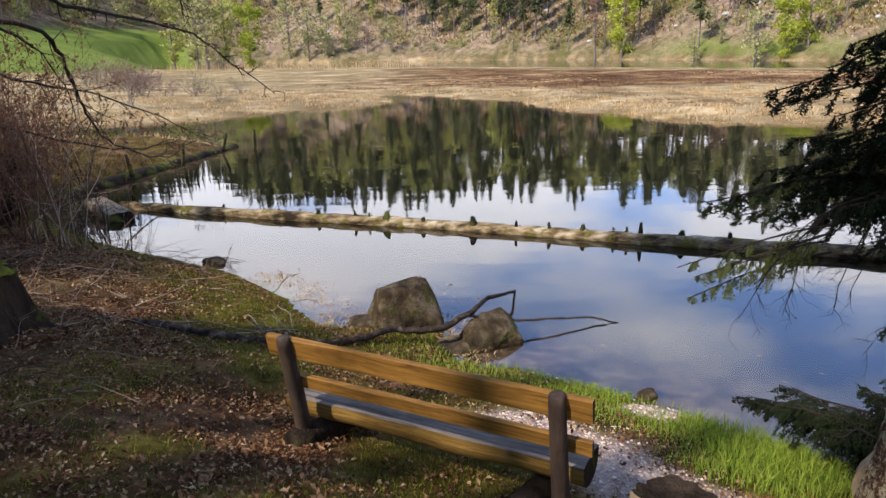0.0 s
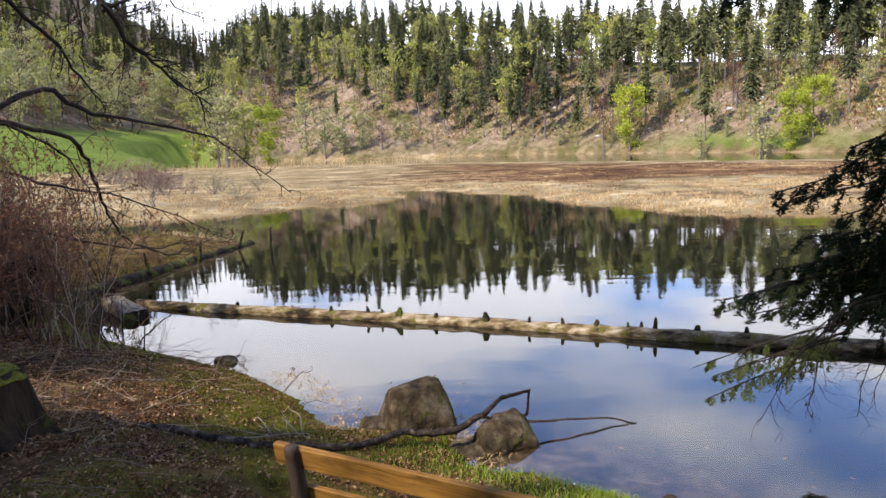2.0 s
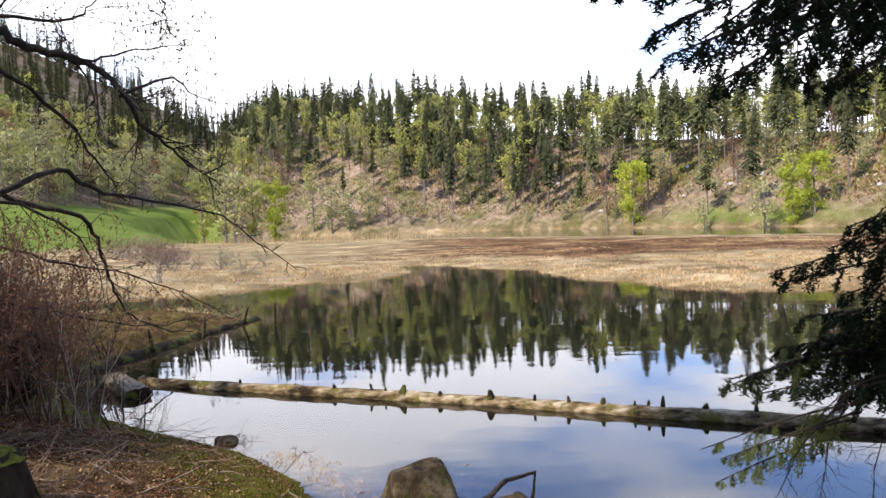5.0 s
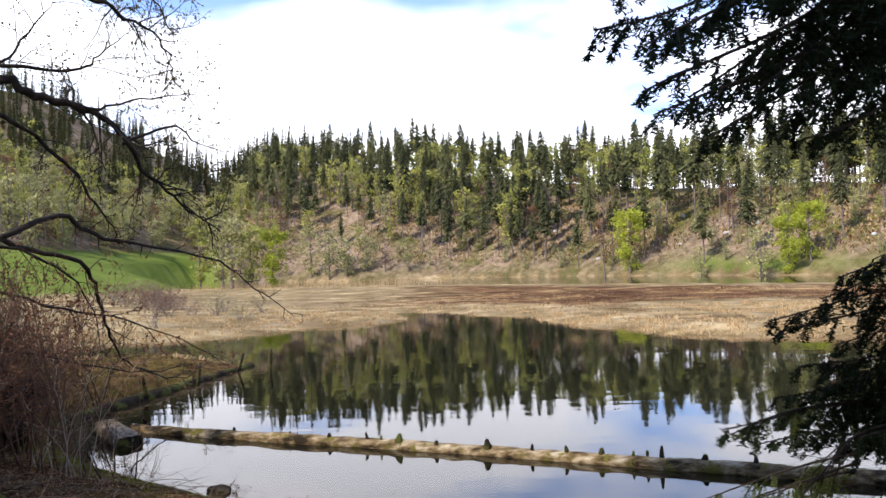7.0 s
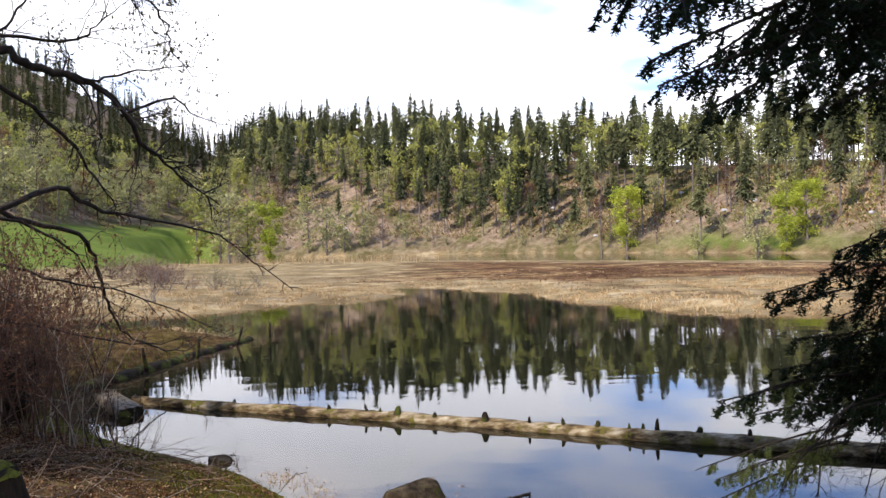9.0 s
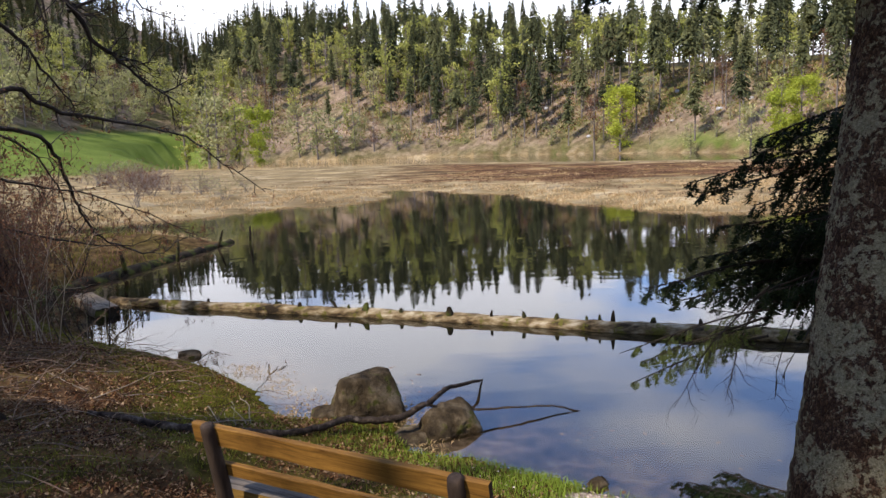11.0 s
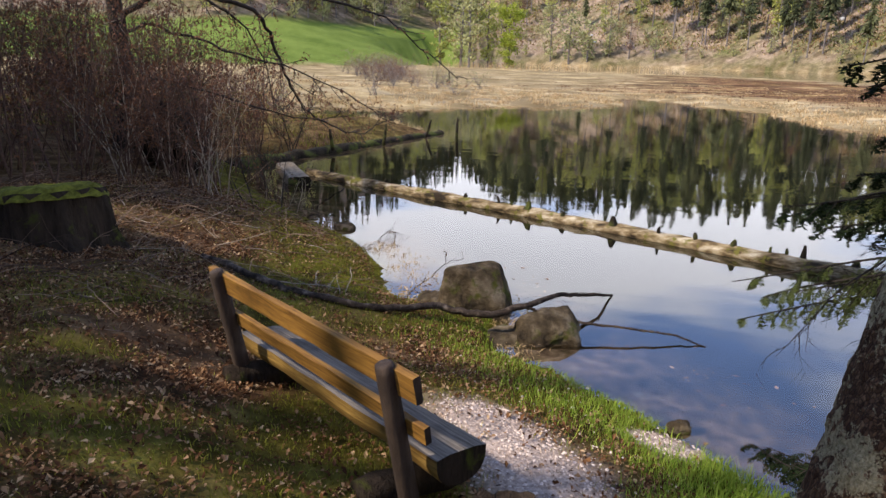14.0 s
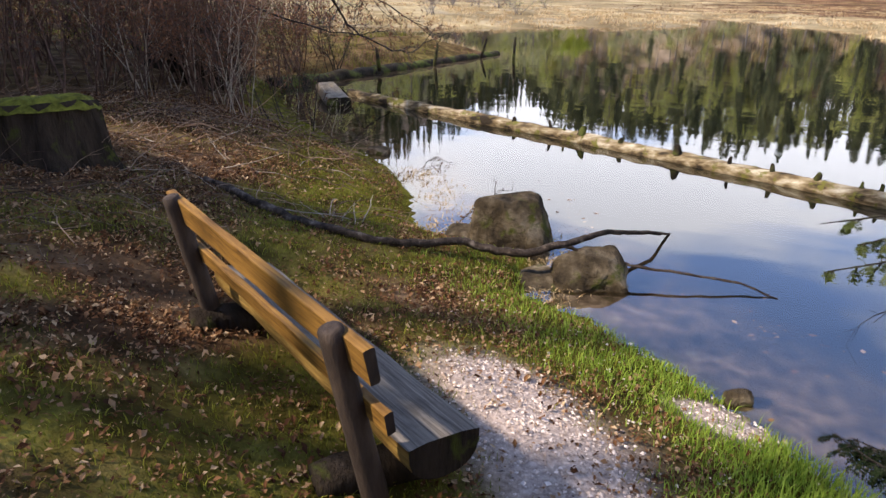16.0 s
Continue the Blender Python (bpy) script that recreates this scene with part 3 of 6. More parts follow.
def bar(x0, x1, y0, y1, z0, z1, cut=0.008, tilt=0.0, rng=random, wob=0.003):
    """A plank along x with eased edges, leaning by tilt degrees about its lower edge."""
    m = Mesh()
    prof = [(y0 + cut, z0), (y1 - cut, z0), (y1, z0 + cut), (y1, z1 - cut), (y1 - cut, z1), (y0 + cut, z1), (y0, z1 - cut), (y0, z0 + cut)]
    c, s = math.cos(radians(tilt)), math.sin(radians(tilt))
    n = 12
    for k in range(n + 1):
        x = x0 + (x1 - x0) * k / n
        for y, z in prof:
            dz, dy = z - z0, y - y0
            m.v.append(Vector((x, y0 + dy * c - dz * s + rng.uniform(-wob, wob), z0 + dz * c + dy * s + rng.uniform(-wob, wob))))
    for k in range(n):
        for j in range(8):
            a, b = k * 8 + j, k * 8 + (j + 1) % 8
            m.f.append((a, b, b + 8, a + 8))
    m.f += [tuple(reversed(range(8))), tuple(n * 8 + j for j in range(8))]
    return m


def half_log(x0, x1, yc, half, top, depth, rng):
    """A seat: a flat-topped half log."""
    m = Mesh()
    n, k = 24, 15
    for i in range(n + 1):
        x = x0 + (x1 - x0) * i / n
        w = half * (1 + 0.03 * math.sin(i * 0.9) + rng.uniform(-0.01, 0.01))
        dp = depth * (1 + 0.06 * math.sin(i * 0.5 + 1))
        for j in range(k):
            a = math.pi * j / (k - 1)
            m.v.append(Vector((x, yc - math.cos(a) * w, top - math.sin(a) ** 0.6 * dp - (0.012 if j in (0, k - 1) else 0) + 0.12 * math.cos(a) * w)))
        for j in range(1, 4):
            m.v.append(Vector((x, yc + w * (1 - j / 2) * 0.96, top - 0.12 * w * (1 - j / 2) + rng.uniform(-0.002, 0.002))))
    c = k + 3
    for i in range(n):
        for j in range(c):
            a, b = i * c + j, i * c + (j + 1) % c
            m.f.append((a, a + c, b + c, b))
    m.f += [tuple(range(c)), tuple(n * c + j for j in reversed(range(c)))]
    return m


def build_bench():
    rng = random.Random(4)
    b = new("park_bench")
    b.matrix_world = pose(-0.187, 3.45, 0, 0, 0, -26.2)
    part("backrest_rail", bar(-1.04, 1.04, 0.012, 0.052, 1.295, 1.435, 0.005, 9, rng), M_rail, b, "orange-stained upper back plank", False)
    part("backrest_rail", bar(-0.99, 1.03, 0.078, 0.114, 1.062, 1.155, 0.005, 9, rng), M_rail, b, "orange-stained lower back plank", False)
    for rail in b.children:
        rail.data.materials.append(M_post)
        for p in rail.data.polygons:
            p.material_index = 1 if abs(p.normal.x) > 0.9 else 0
    seat = half_log(-1.12, 0.955, 0.385, 0.172, 0.876, 0.185, rng)
    s = part("seat", seat, M_seat_back, b, "half-log seat with grey weathered top", False)
    s.data.materials.append(M_seat)
    s.data.materials.append(M_stump)
    for p in s.data.polygons:
        if abs(p.normal.z) > 0.7 and p.center.z > 0.8:
            p.material_index = 1
        # end faces turned from the sun: their shade is put into a darker wood
        if abs(p.normal.x) > 0.9:
            p.material_index = 2
    for x in (-0.885, 0.86):
        pts = [(x, 0.165, 0.35), (x + rng.uniform(-0.01, 0.01), 0.11, 0.7), (x, 0.055, 1.0), (x, -0.02, 1.40), (x, -0.03, 1.445), (x, -0.032, 1.452)]
        part("post", Mesh().tube(pts, [0.056, 0.054, 0.051, 0.048, 0.044, 0.03], 12, True, 0.05, rng), M_post, b, "dark round wooden post")
    for x in (-0.80, 0.70):
        pts = [(x - 0.10 + 0.02 * k, -0.02 + 0.105 * k, (0.70 if x < 0 else 0.62) - 0.012 * k) for k in range(7)]
        part("support_log", Mesh().tube(pts, [0.075, 0.088, 0.09, 0.09, 0.09, 0.088, 0.075], 14, True, 0.07, rng), M_stump, b, "short dark support log")
    return tagged(b, "old wooden bench with half-log seat facing the lake", "bench")


build_bench()

# ---- floating log, stones, driftwood ----


def rough_stone(name, at, size, seed, mat, turn=0.0, square=0.5, amp=0.10, taper=0.0, level=5):
    """A stone between a ball (square 0) and a block (square 1), with chipped edges; taper narrows its top."""
    bm = bmesh.new()
    bmesh.ops.create_icosphere(bm, subdivisions=level, radius=1.0)
    off = Vector((seed * 3.7, seed * 1.9, seed * 5.3))
    for v in bm.verts:
        u = v.co.copy()
        e = 2 + 9 * square
        k = (abs(u.x) ** e + abs(u.y) ** e + abs(u.z) ** e) ** (-1 / e)
        c = u * k
        low = noise.noise_vector(u * 1.1 + off)
        c += Vector((low.x, low.y, low.z)) * amp * 1.2
        c *= 1 + amp * 0.5 * noise.fractal(u * 3 + off, 1.0, 2.0, 4) + 0.018 * noise.fractal(u * 14 + off, 1.0, 2.0, 3)
        # a chipped corner or two
        for q in range(3):
            nrm = Vector((math.sin(seed * 5 + q * 2.4), math.cos(seed * 3 + q * 1.7), 0.75)).normalized()
            over = c.dot(nrm) - (1.02 + 0.08 * math.sin(q * 2.1 + seed))
            if over > 0:
                c -= nrm * over * 0.85
        f = 1 - taper * (c.z + 1) / 2
        v.co = Vector((c.x * size[0] * f, c.y * size[1] * f, c.z * size[2]))
    me = bpy.data.meshes.new(name)
    bm.to_mesh(me)
    bm.free()
    me.materials.append(mat)
    me.polygons.foreach_set("use_smooth", np.full(len(me.polygons), True))
    ob = new(name, me)
    ob.matrix_world = pose(*at, 0, 0, turn)
    return ob


def build_floating_log():
    rng = random.Random(7)
    a, b = Vector((-6.9, 14.07, 0.03)), Vector((6.6, 9.53, 0.05))
    base = new("floating_log")
    m = Mesh()
    n, sides = 130, 20
    axis = (b - a).normalized()
    across = axis.cross(Vector((0, 0, 1))).normalized()
    up = across.cross(axis)
    for k in range(n + 1):
        t = k / n
        p = a.lerp(b, t) + Vector((0, 0, 0.02 * math.sin(t * 7) - 0.03 * (1 - t))) + across * 0.05 * math.sin(t * 9)
        r0 = 0.118 + 0.016 * t
        for s in range(sides):
            w = 2 * math.pi * s / sides
            q = Vector((math.cos(w), math.sin(w), t * 26))
            r = r0 * (1 + 0.20 * noise.fractal(q * 1.3, 1.0, 2.0, 5) + 0.09 * noise.noise(Vector((q.x * 5, q.y * 5, t * 9))))
            m.v.append(p + (across * math.cos(w) + up * math.sin(w)) * r)
    for k in range(n):
        for s in range(sides):
            q, t = k * sides, (s + 1) % sides
            m.f.append((q + s, q + sides + s, q + sides + t, q + t))
    m.f += [tuple(range(sides)), tuple(n * sides + s for s in reversed(range(sides)))]
    part("trunk", m, M_log, base, "barkless pale trunk with mossy patches")
    # branch stubs along the top
    for t, h, r, lean in ((0.18, 0.10, 0.03, 0.1), (0.27, 0.07, 0.03, 0), (0.33, 0.10, 0.035, -0.1), (0.385, 0.20, 0.026, -0.15), (0.43, 0.19, 0.05, 0.1), (0.405, 0.12, 0.02, 0.1), (0.48, 0.06, 0.03, 0), (0.545, 0.17, 0.052, 0), (0.60, 0.11, 0.022, 0.05), (0.64, 0.12, 0.026, -0.1), (0.68, 0.11, 0.035, 0.1), (0.715, 0.08, 0.02, 0), (0.745, 0.27, 0.028, 0.05), (0.73, 0.12, 0.022, 0), (0.79, 0.1, 0.04, 0.1), (0.84, 0.12, 0.03, 0)):
        p = a.lerp(b, t) + up * (0.10 + 0.05 * t)
        d = up + axis * lean + across * rng.uniform(-0.3, 0.3)
        h *= 0.55
        pts = [p - d * 0.05, p + d * h * 0.5, p + d * h]
        part("branch_stub", Mesh().tube(pts, [r * 1.5, r, r * 0.55], 7, True, 0.15, rng), M_log_dark, base, smooth=False)
    return tagged(base, "long weathered barkless log floating across the lake", "log")


build_floating_log()
tagged(rough_stone("boulder", (-0.50, 7.44, 0.18), (0.45, 0.36, 0.35), 2.0, M_stone, 12, 0.7, 0.13, 0.33), "large square mossy brown boulder at the water's edge", "boulder")
tagged(rough_stone("boulder", (0.47, 6.97, 0.03), (0.36, 0.27, 0.22), 5.0, M_stone, 24, 0.85, 0.17, 0.22), "mossy rounded boulder standing in shallow water", "boulder")
tagged(rough_stone("stone", (-0.93, 7.35, 0.02), (0.22, 0.16, 0.10), 3.0, M_stone, 10), "small dark mossy stone beside the boulder", "stone")
tagged(rough_stone("stone", (0.1, 6.78, -0.03), (0.26, 0.24, 0.09), 6.0, M_stone, 40, 0.3, 0.2), "low mossy stone between bank and boulder", "stone")
tagged(rough_stone("stone", (-3.6, 9.97, 0.02), (0.16, 0.12, 0.07), 8.0, M_stone, 0), "small mossy stone standing out of the water", "stone")
tagged(rough_stone("stone", (1.84, 5.60, 0.01), (0.085, 0.06, 0.055), 9.0, M_stone, 20), "small angular stone in the shallow water", "stone")


def build_driftwood():
    rng = random.Random(3)
    ob = new("driftwood_branch")
    main = [(-2.7, 5.9, 0.52), (-2.3, 5.83, 0.50), (-1.88, 5.80, 0.46), (-1.5, 5.80, 0.43), (-1.2, 5.87, 0.42), (-0.85, 6.14, 0.39), (-0.55, 6.56, 0.32), (-0.3, 6.64, 0.25), (-0.1, 6.69, 0.24), (0.1, 6.82, 0.28), (0.28, 7.02, 0.31), (0.5, 7.54, 0.27), (0.62, 7.75, 0.22), (0.83, 8.05, 0.14), (0.91, 8.5, 0.0)]
    r = [0.036, 0.038, 0.037, 0.039, 0.036, 0.035, 0.036, 0.039, 0.039, 0.035, 0.032, 0.026, 0.022, 0.019, 0.012]

    main = [(x, y, max(z, gz(x, y) + 0.03)) if k < 8 else (x, y, z) for k, (x, y, z) in enumerate([(-2.95, 5.9, 0.5)] + main)]
    r = [0.03] + r

    def dense(pts, radii, n=4, wob=0.012):
        p, q = [], []
        for k in range(len(pts) - 1):
            for j in range(n):
                t = j / n
                v = Vector(pts[k]).lerp(Vector(pts[k + 1]), t)
                p.append(v + Vector((rng.uniform(-wob, wob), rng.uniform(-wob, wob), rng.uniform(-wob, wob))))
                q.append(radii[k] * (1 - t) + radii[k + 1] * t)
        return p + [Vector(pts[-1])], q + [radii[-1]]

    part("stem", Mesh().tube(*dense(main, r), 9, True, 0.06, rng), M_drift, ob)
    fork = [(0.2, 6.93, 0.30), (0.40, 7.0, 0.24), (0.80, 7.14, 0.14), (1.30, 7.26, 0.10), (1.70, 7.38, 0.06), (2.0, 7.34, 0.0)]
    part("side_branch", Mesh().tube(*dense(fork, [0.017, 0.016, 0.014, 0.012, 0.011, 0.008], 5, 0.007), 7, True, 0.05, rng), M_drift, ob)
    return tagged(ob, "long crooked grey branch reaching from bank into water", "branch")


build_driftwood()

# ---- big leaning trunk beside the bench ----
TRUNK = (2.564, 2.892, 0.173, 0.188)


def trunk_at(z):
    return Vector((TRUNK[0] + TRUNK[2] * (z - 1), TRUNK[1] + TRUNK[3] * (z - 1), z))


def build_near_spruce():
    tree = new("spruce_tree")
    m = Mesh()
    zs = graded([(0.1, 4.6, 0.022), (4.6, 13.5, 0.3)])
    sides = 110
    for z in zs:
        c = trunk_at(z)
        r0 = (0.348 - 0.019 * (z - 1)) + 0.20 * math.exp(-(z - 0.35) / 0.28)
        for s in range(sides):
            w = 2 * math.pi * s / sides
            d = Vector((math.cos(w), math.sin(w), 0))
            q = c + d * 0.35
            plate = noise.voronoi(Vector((q.x * 17, q.y * 17, z * 10)))[0]
            crack = min(1.0, (plate[1] - plate[0]) * 3.0)
            r = r0 * (1 + 0.05 * noise.noise(Vector((d.x * 1.5, d.y * 1.5, z * 0.5)))) - 0.010 * (1 - crack) + 0.012 * noise.fractal(q * 9, 1.0, 2.0, 3)
            if z < 1.0:
                r += 0.10 * math.exp(-(z - 0.3) / 0.25) * math.sin(w * 5 + 0.7)
            m.v.append(c + d * r)
    for k in range(len(zs) - 1):
        for s in range(sides):
            q, t = k * sides, (s + 1) % sides
            m.f.append((q + s, q + t, q + sides + t, q + sides + s))
    part("trunk", m, M_bark_near, tree, "thick leaning trunk with flaky bark and pale lichen")
    return tree


near_spruce = build_near_spruce()


def needles(rng, seg, step, length, width):
    """Needles on both sides of twig segments (p, q)."""
    p, q = np.array([s[0] for s in seg], float), np.array([s[1] for s in seg], float)
    n = np.maximum(2, (np.linalg.norm(q - p, axis=1) / step).astype(int))
    k = np.repeat(np.arange(len(n)), n)
    t = rng.uniform(0, 1, len(k))[:, None]
    at = p[k] * (1 - t) + q[k] * t
    d = (q - p)[k]
    d /= np.linalg.norm(d, axis=1)[:, None] + 1e-9
    side = np.cross(d, [0, 0, 1.0])
    side /= np.linalg.norm(side, axis=1)[:, None] + 1e-9
    up = np.cross(side, d)
    w = rng.choice([-1.0, 1.0], len(k))[:, None]
    way = side * w * rng.uniform(0.6, 1.0, len(k))[:, None] + d * rng.uniform(0.25, 0.7, len(k))[:, None] + up * rng.normal(0.1, 0.4, len(k))[:, None]
    way *= (length * rng.uniform(0.7, 1.2, len(k)) / np.linalg.norm(way, axis=1))[:, None]
    flat = d * width / 2
    v = np.stack([at - flat, at + flat, at + way], 1).reshape(-1, 3)
    return v, np.arange(len(v)).reshape(-1, 3)


def bough_meshes(seed, L, spread, sag, thick, step, sparse=0.0, length=0.032, width=0.015):
    """A conifer branch along +x from the origin, with flat drooping side sprays: wood and needles."""
    rng = random.Random(seed)
    n = max(8, int(L / 0.10))
    axis = [Vector((L * k / n, 0.03 * L * math.sin(k * 0.45 + seed), sag * L * math.sin(math.pi * (k / n) ** 0.8))) for k in range(n + 1)]
    wood, seg = Mesh(), []
    wood.tube(axis, [thick * (1 - 0.85 * k / n) + 0.002 for k in range(n + 1)], 6)
    for k in range(1, n + 1):
        f = k / n
        if f < 0.16 or rng.random() < sparse:
            continue
        d = (axis[k] - axis[k - 1]).normalized()
        seg.append((axis[k - 1], axis[k]))
        side = d.cross(Vector((0, 0, 1))).normalized()
        for sgn in (-1, 1):
            if rng.random() < 0.1:
                continue
            ln = spread * (0.35 + 0.75 * math.sin(math.pi * min(1, 0.2 + 0.7 * f))) * rng.uniform(0.4, 1.0) * (1.05 - 0.62 * f)
            p = axis[k - 1].lerp(axis[k], rng.random())
            way = (side * sgn * rng.uniform(0.6, 1.0) + d * rng.uniform(0.45, 0.95) + Vector((0, 0, rng.uniform(-0.7, 0.05)))).normalized()
            pts, m = [p], 6
            for j in range(1, m + 1):
                pts.append(pts[-1] + (way + Vector((0, 0, -0.13 * j))).normalized() * ln / m)
            wood.tube(pts, [0.005 * (1 - j / m) + 0.0012 for j in range(m + 1)], 3, False)
            seg += list(zip(pts[1:-1], pts[2:]))
            for j in range(1, m):
                for s2 in (-1, 1):
                    l2 = ln * 0.45 * (1 - j / m) * rng.uniform(0.5, 1.2) + 0.03
                    w2 = (way * rng.uniform(0.3, 1.0) + way.cross(Vector((0, 0, 1))).normalized() * s2 * rng.uniform(0.3, 0.9) + Vector((rng.gauss(0, 0.25), rng.gauss(0, 0.25), rng.uniform(-1.0, 0.1)))).normalized()
                    mid = pts[j] + w2 * l2 * 0.6
                    seg.append((pts[j], mid))
                    seg.append((mid, mid + (w2 + Vector((0, 0, -0.5))).normalized() * l2 * 0.4))
    v, f = needles(np.random.default_rng(seed), seg, step, length, width)
    return wood, v, f


BOUGH_LEN = 2.2
BOUGHS = {}


def bough_data(kind, seed):
    if (kind, seed) not in BOUGHS:
        if kind == "young":
            wood, v, f = bough_meshes(seed, 1.3, 0.42, 0.03, 0.010, 0.004, 0.2, 0.026, 0.007)
        else:
            wood, v, f = bough_meshes(seed, BOUGH_LEN, 0.80, 0.05, 0.020, 0.0075)
        a, b = bpy.data.meshes.new("branch"), bpy.data.meshes.new("needles")
        a.from_pydata([tuple(q) for q in wood.v], [], wood.f)
        a.materials.append(M_bark_dark)
        b.from_pydata(v.tolist(), [], f.tolist())
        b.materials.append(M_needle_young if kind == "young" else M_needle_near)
        BOUGHS[(kind, seed)] = (a, b)
    return BOUGHS[(kind, seed)]


def fir_branch(parent, root, tip, rng, kind="dark"):
    """A bough from root to tip; its needles are a part of it."""
    root, tip = Vector(root), Vector(tip)
    a, b = bough_data(kind, rng.randrange(5) if kind == "dark" else 50 + rng.randrange(3))
    x = (tip - root)
    L = x.length
    x.normalize()
    y = Vector((0, 0, 1)).cross(x).normalized()
    z = x.cross(y)
    rot = Matrix((x, y, z)).transposed().to_4x4() @ Matrix.Rotation(rng.uniform(-0.5, 0.5), 4, "X")
    sc = L / (BOUGH_LEN if kind == "dark" else 1.3)
    wide = min(1.0, max(0.55, sc)) if kind == "dark" else 1.0
    ob = new("branch", a)
    ob.parent = parent
    ob.matrix_local = Matrix.Translation(root) @ rot @ Matrix.Diagonal((sc, wide * rng.choice((-1, 1)) * rng.uniform(0.9, 1.1), wide, 1))
    nd = new("needles", b)
    nd.parent = ob
    nd["kind"] = "stuff"
    return ob


def near_branches():
    rng = random.Random(11)
    # low boughs over the view: tip, and where on the trunk they start
    low = [((0.79, 3.2, 4.40), 5.1), ((0.97, 3.1, 4.30), 5.0), ((1.05, 3.2, 4.09), 4.95), ((1.30, 3.3, 4.12), 4.9), ((1.50, 3.1, 4.05), 4.8), ((1.10, 3.2, 3.97), 4.7), ((1.29, 3.1, 3.84), 4.6), ((1.66, 3.2, 3.93), 4.35), ((1.80, 3.3, 3.84), 4.2), ((1.95, 3.2, 4.08), 4.9), ((2.05, 3.0, 4.30), 5.2), ((1.40, 2.9, 4.42), 5.3)]
    for tip, z in low:
        fir_branch(near_spruce, trunk_at(z), tip, rng)
    # the rest of the crown, all round, plus four unseen sunward boughs added for shade
    for k in range(18):
        z = rng.uniform(6.2, 12.8) if k < 14 else rng.uniform(6.0, 10.0)
        a = rng.uniform(0, 6.28) if k < 14 else rng.uniform(2.2, 4.9)
        ln = (13.8 - z) / 8.6 * 3.0 * rng.uniform(0.8, 1.1) + 0.3
        root = trunk_at(z)
        fir_branch(near_spruce, root, root + Vector((math.cos(a) * ln, math.sin(a) * ln, -0.32 * ln)), rng)


near_branches()
tagged(near_spruce, "tall leaning spruce with lichen-covered trunk and dark drooping branches", "tree")


def shore_fir():
    """The fir beyond the trunk, whose boughs hang over the water."""
    rng = random.Random(5)
    tree = new("fir_tree")
    bx, by = 5.3, 5.3
    part("trunk", Mesh().tube([(bx, by, -0.3), (bx, by, 1), (bx + 0.1, by, 4), (bx + 0.1, by + 0.1, 9), (bx, by, 14)], [0.24, 0.2, 0.17, 0.1, 0.02], 14, True, 0.04, rng), M_bark_dark, tree)
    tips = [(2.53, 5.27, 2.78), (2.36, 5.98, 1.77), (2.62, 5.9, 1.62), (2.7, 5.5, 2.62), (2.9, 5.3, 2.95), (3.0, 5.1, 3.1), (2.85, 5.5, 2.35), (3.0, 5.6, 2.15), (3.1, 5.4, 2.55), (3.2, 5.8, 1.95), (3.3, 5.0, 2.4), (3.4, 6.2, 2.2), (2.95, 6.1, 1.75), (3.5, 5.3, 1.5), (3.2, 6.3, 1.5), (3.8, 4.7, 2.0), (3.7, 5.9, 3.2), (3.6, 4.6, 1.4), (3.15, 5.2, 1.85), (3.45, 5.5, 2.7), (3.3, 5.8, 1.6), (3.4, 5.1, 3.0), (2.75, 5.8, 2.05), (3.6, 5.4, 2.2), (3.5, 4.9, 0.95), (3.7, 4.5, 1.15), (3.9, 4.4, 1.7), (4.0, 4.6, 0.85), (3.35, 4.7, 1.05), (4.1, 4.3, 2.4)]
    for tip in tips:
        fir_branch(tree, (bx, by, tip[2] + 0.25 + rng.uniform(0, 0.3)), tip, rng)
    for tip in ((2.08, 5.78, 1.19), (2.15, 5.65, 0.95), (2.3, 5.9, 1.05), (2.35, 6.05, 1.65), (2.3, 5.7, 1.12)):
        fir_branch(tree, (3.35, 5.65, tip[2] + 0.4), tip, rng, "young")
    for k in range(20):
        z, a = rng.uniform(3.8, 12.5), rng.uniform(-1.1, 1.1)
        ln = (13.5 - z) / 10 * 2.9 * rng.uniform(0.8, 1.1) + 0.3
        fir_branch(tree, (bx, by, z), (bx + math.cos(a) * ln, by + math.sin(a) * ln, z - 0.3 * ln), rng)
    return tagged(tree, "dark fir with long boughs hanging over the water", "tree")


shore_fir()

# ---- forest on the far hills ----


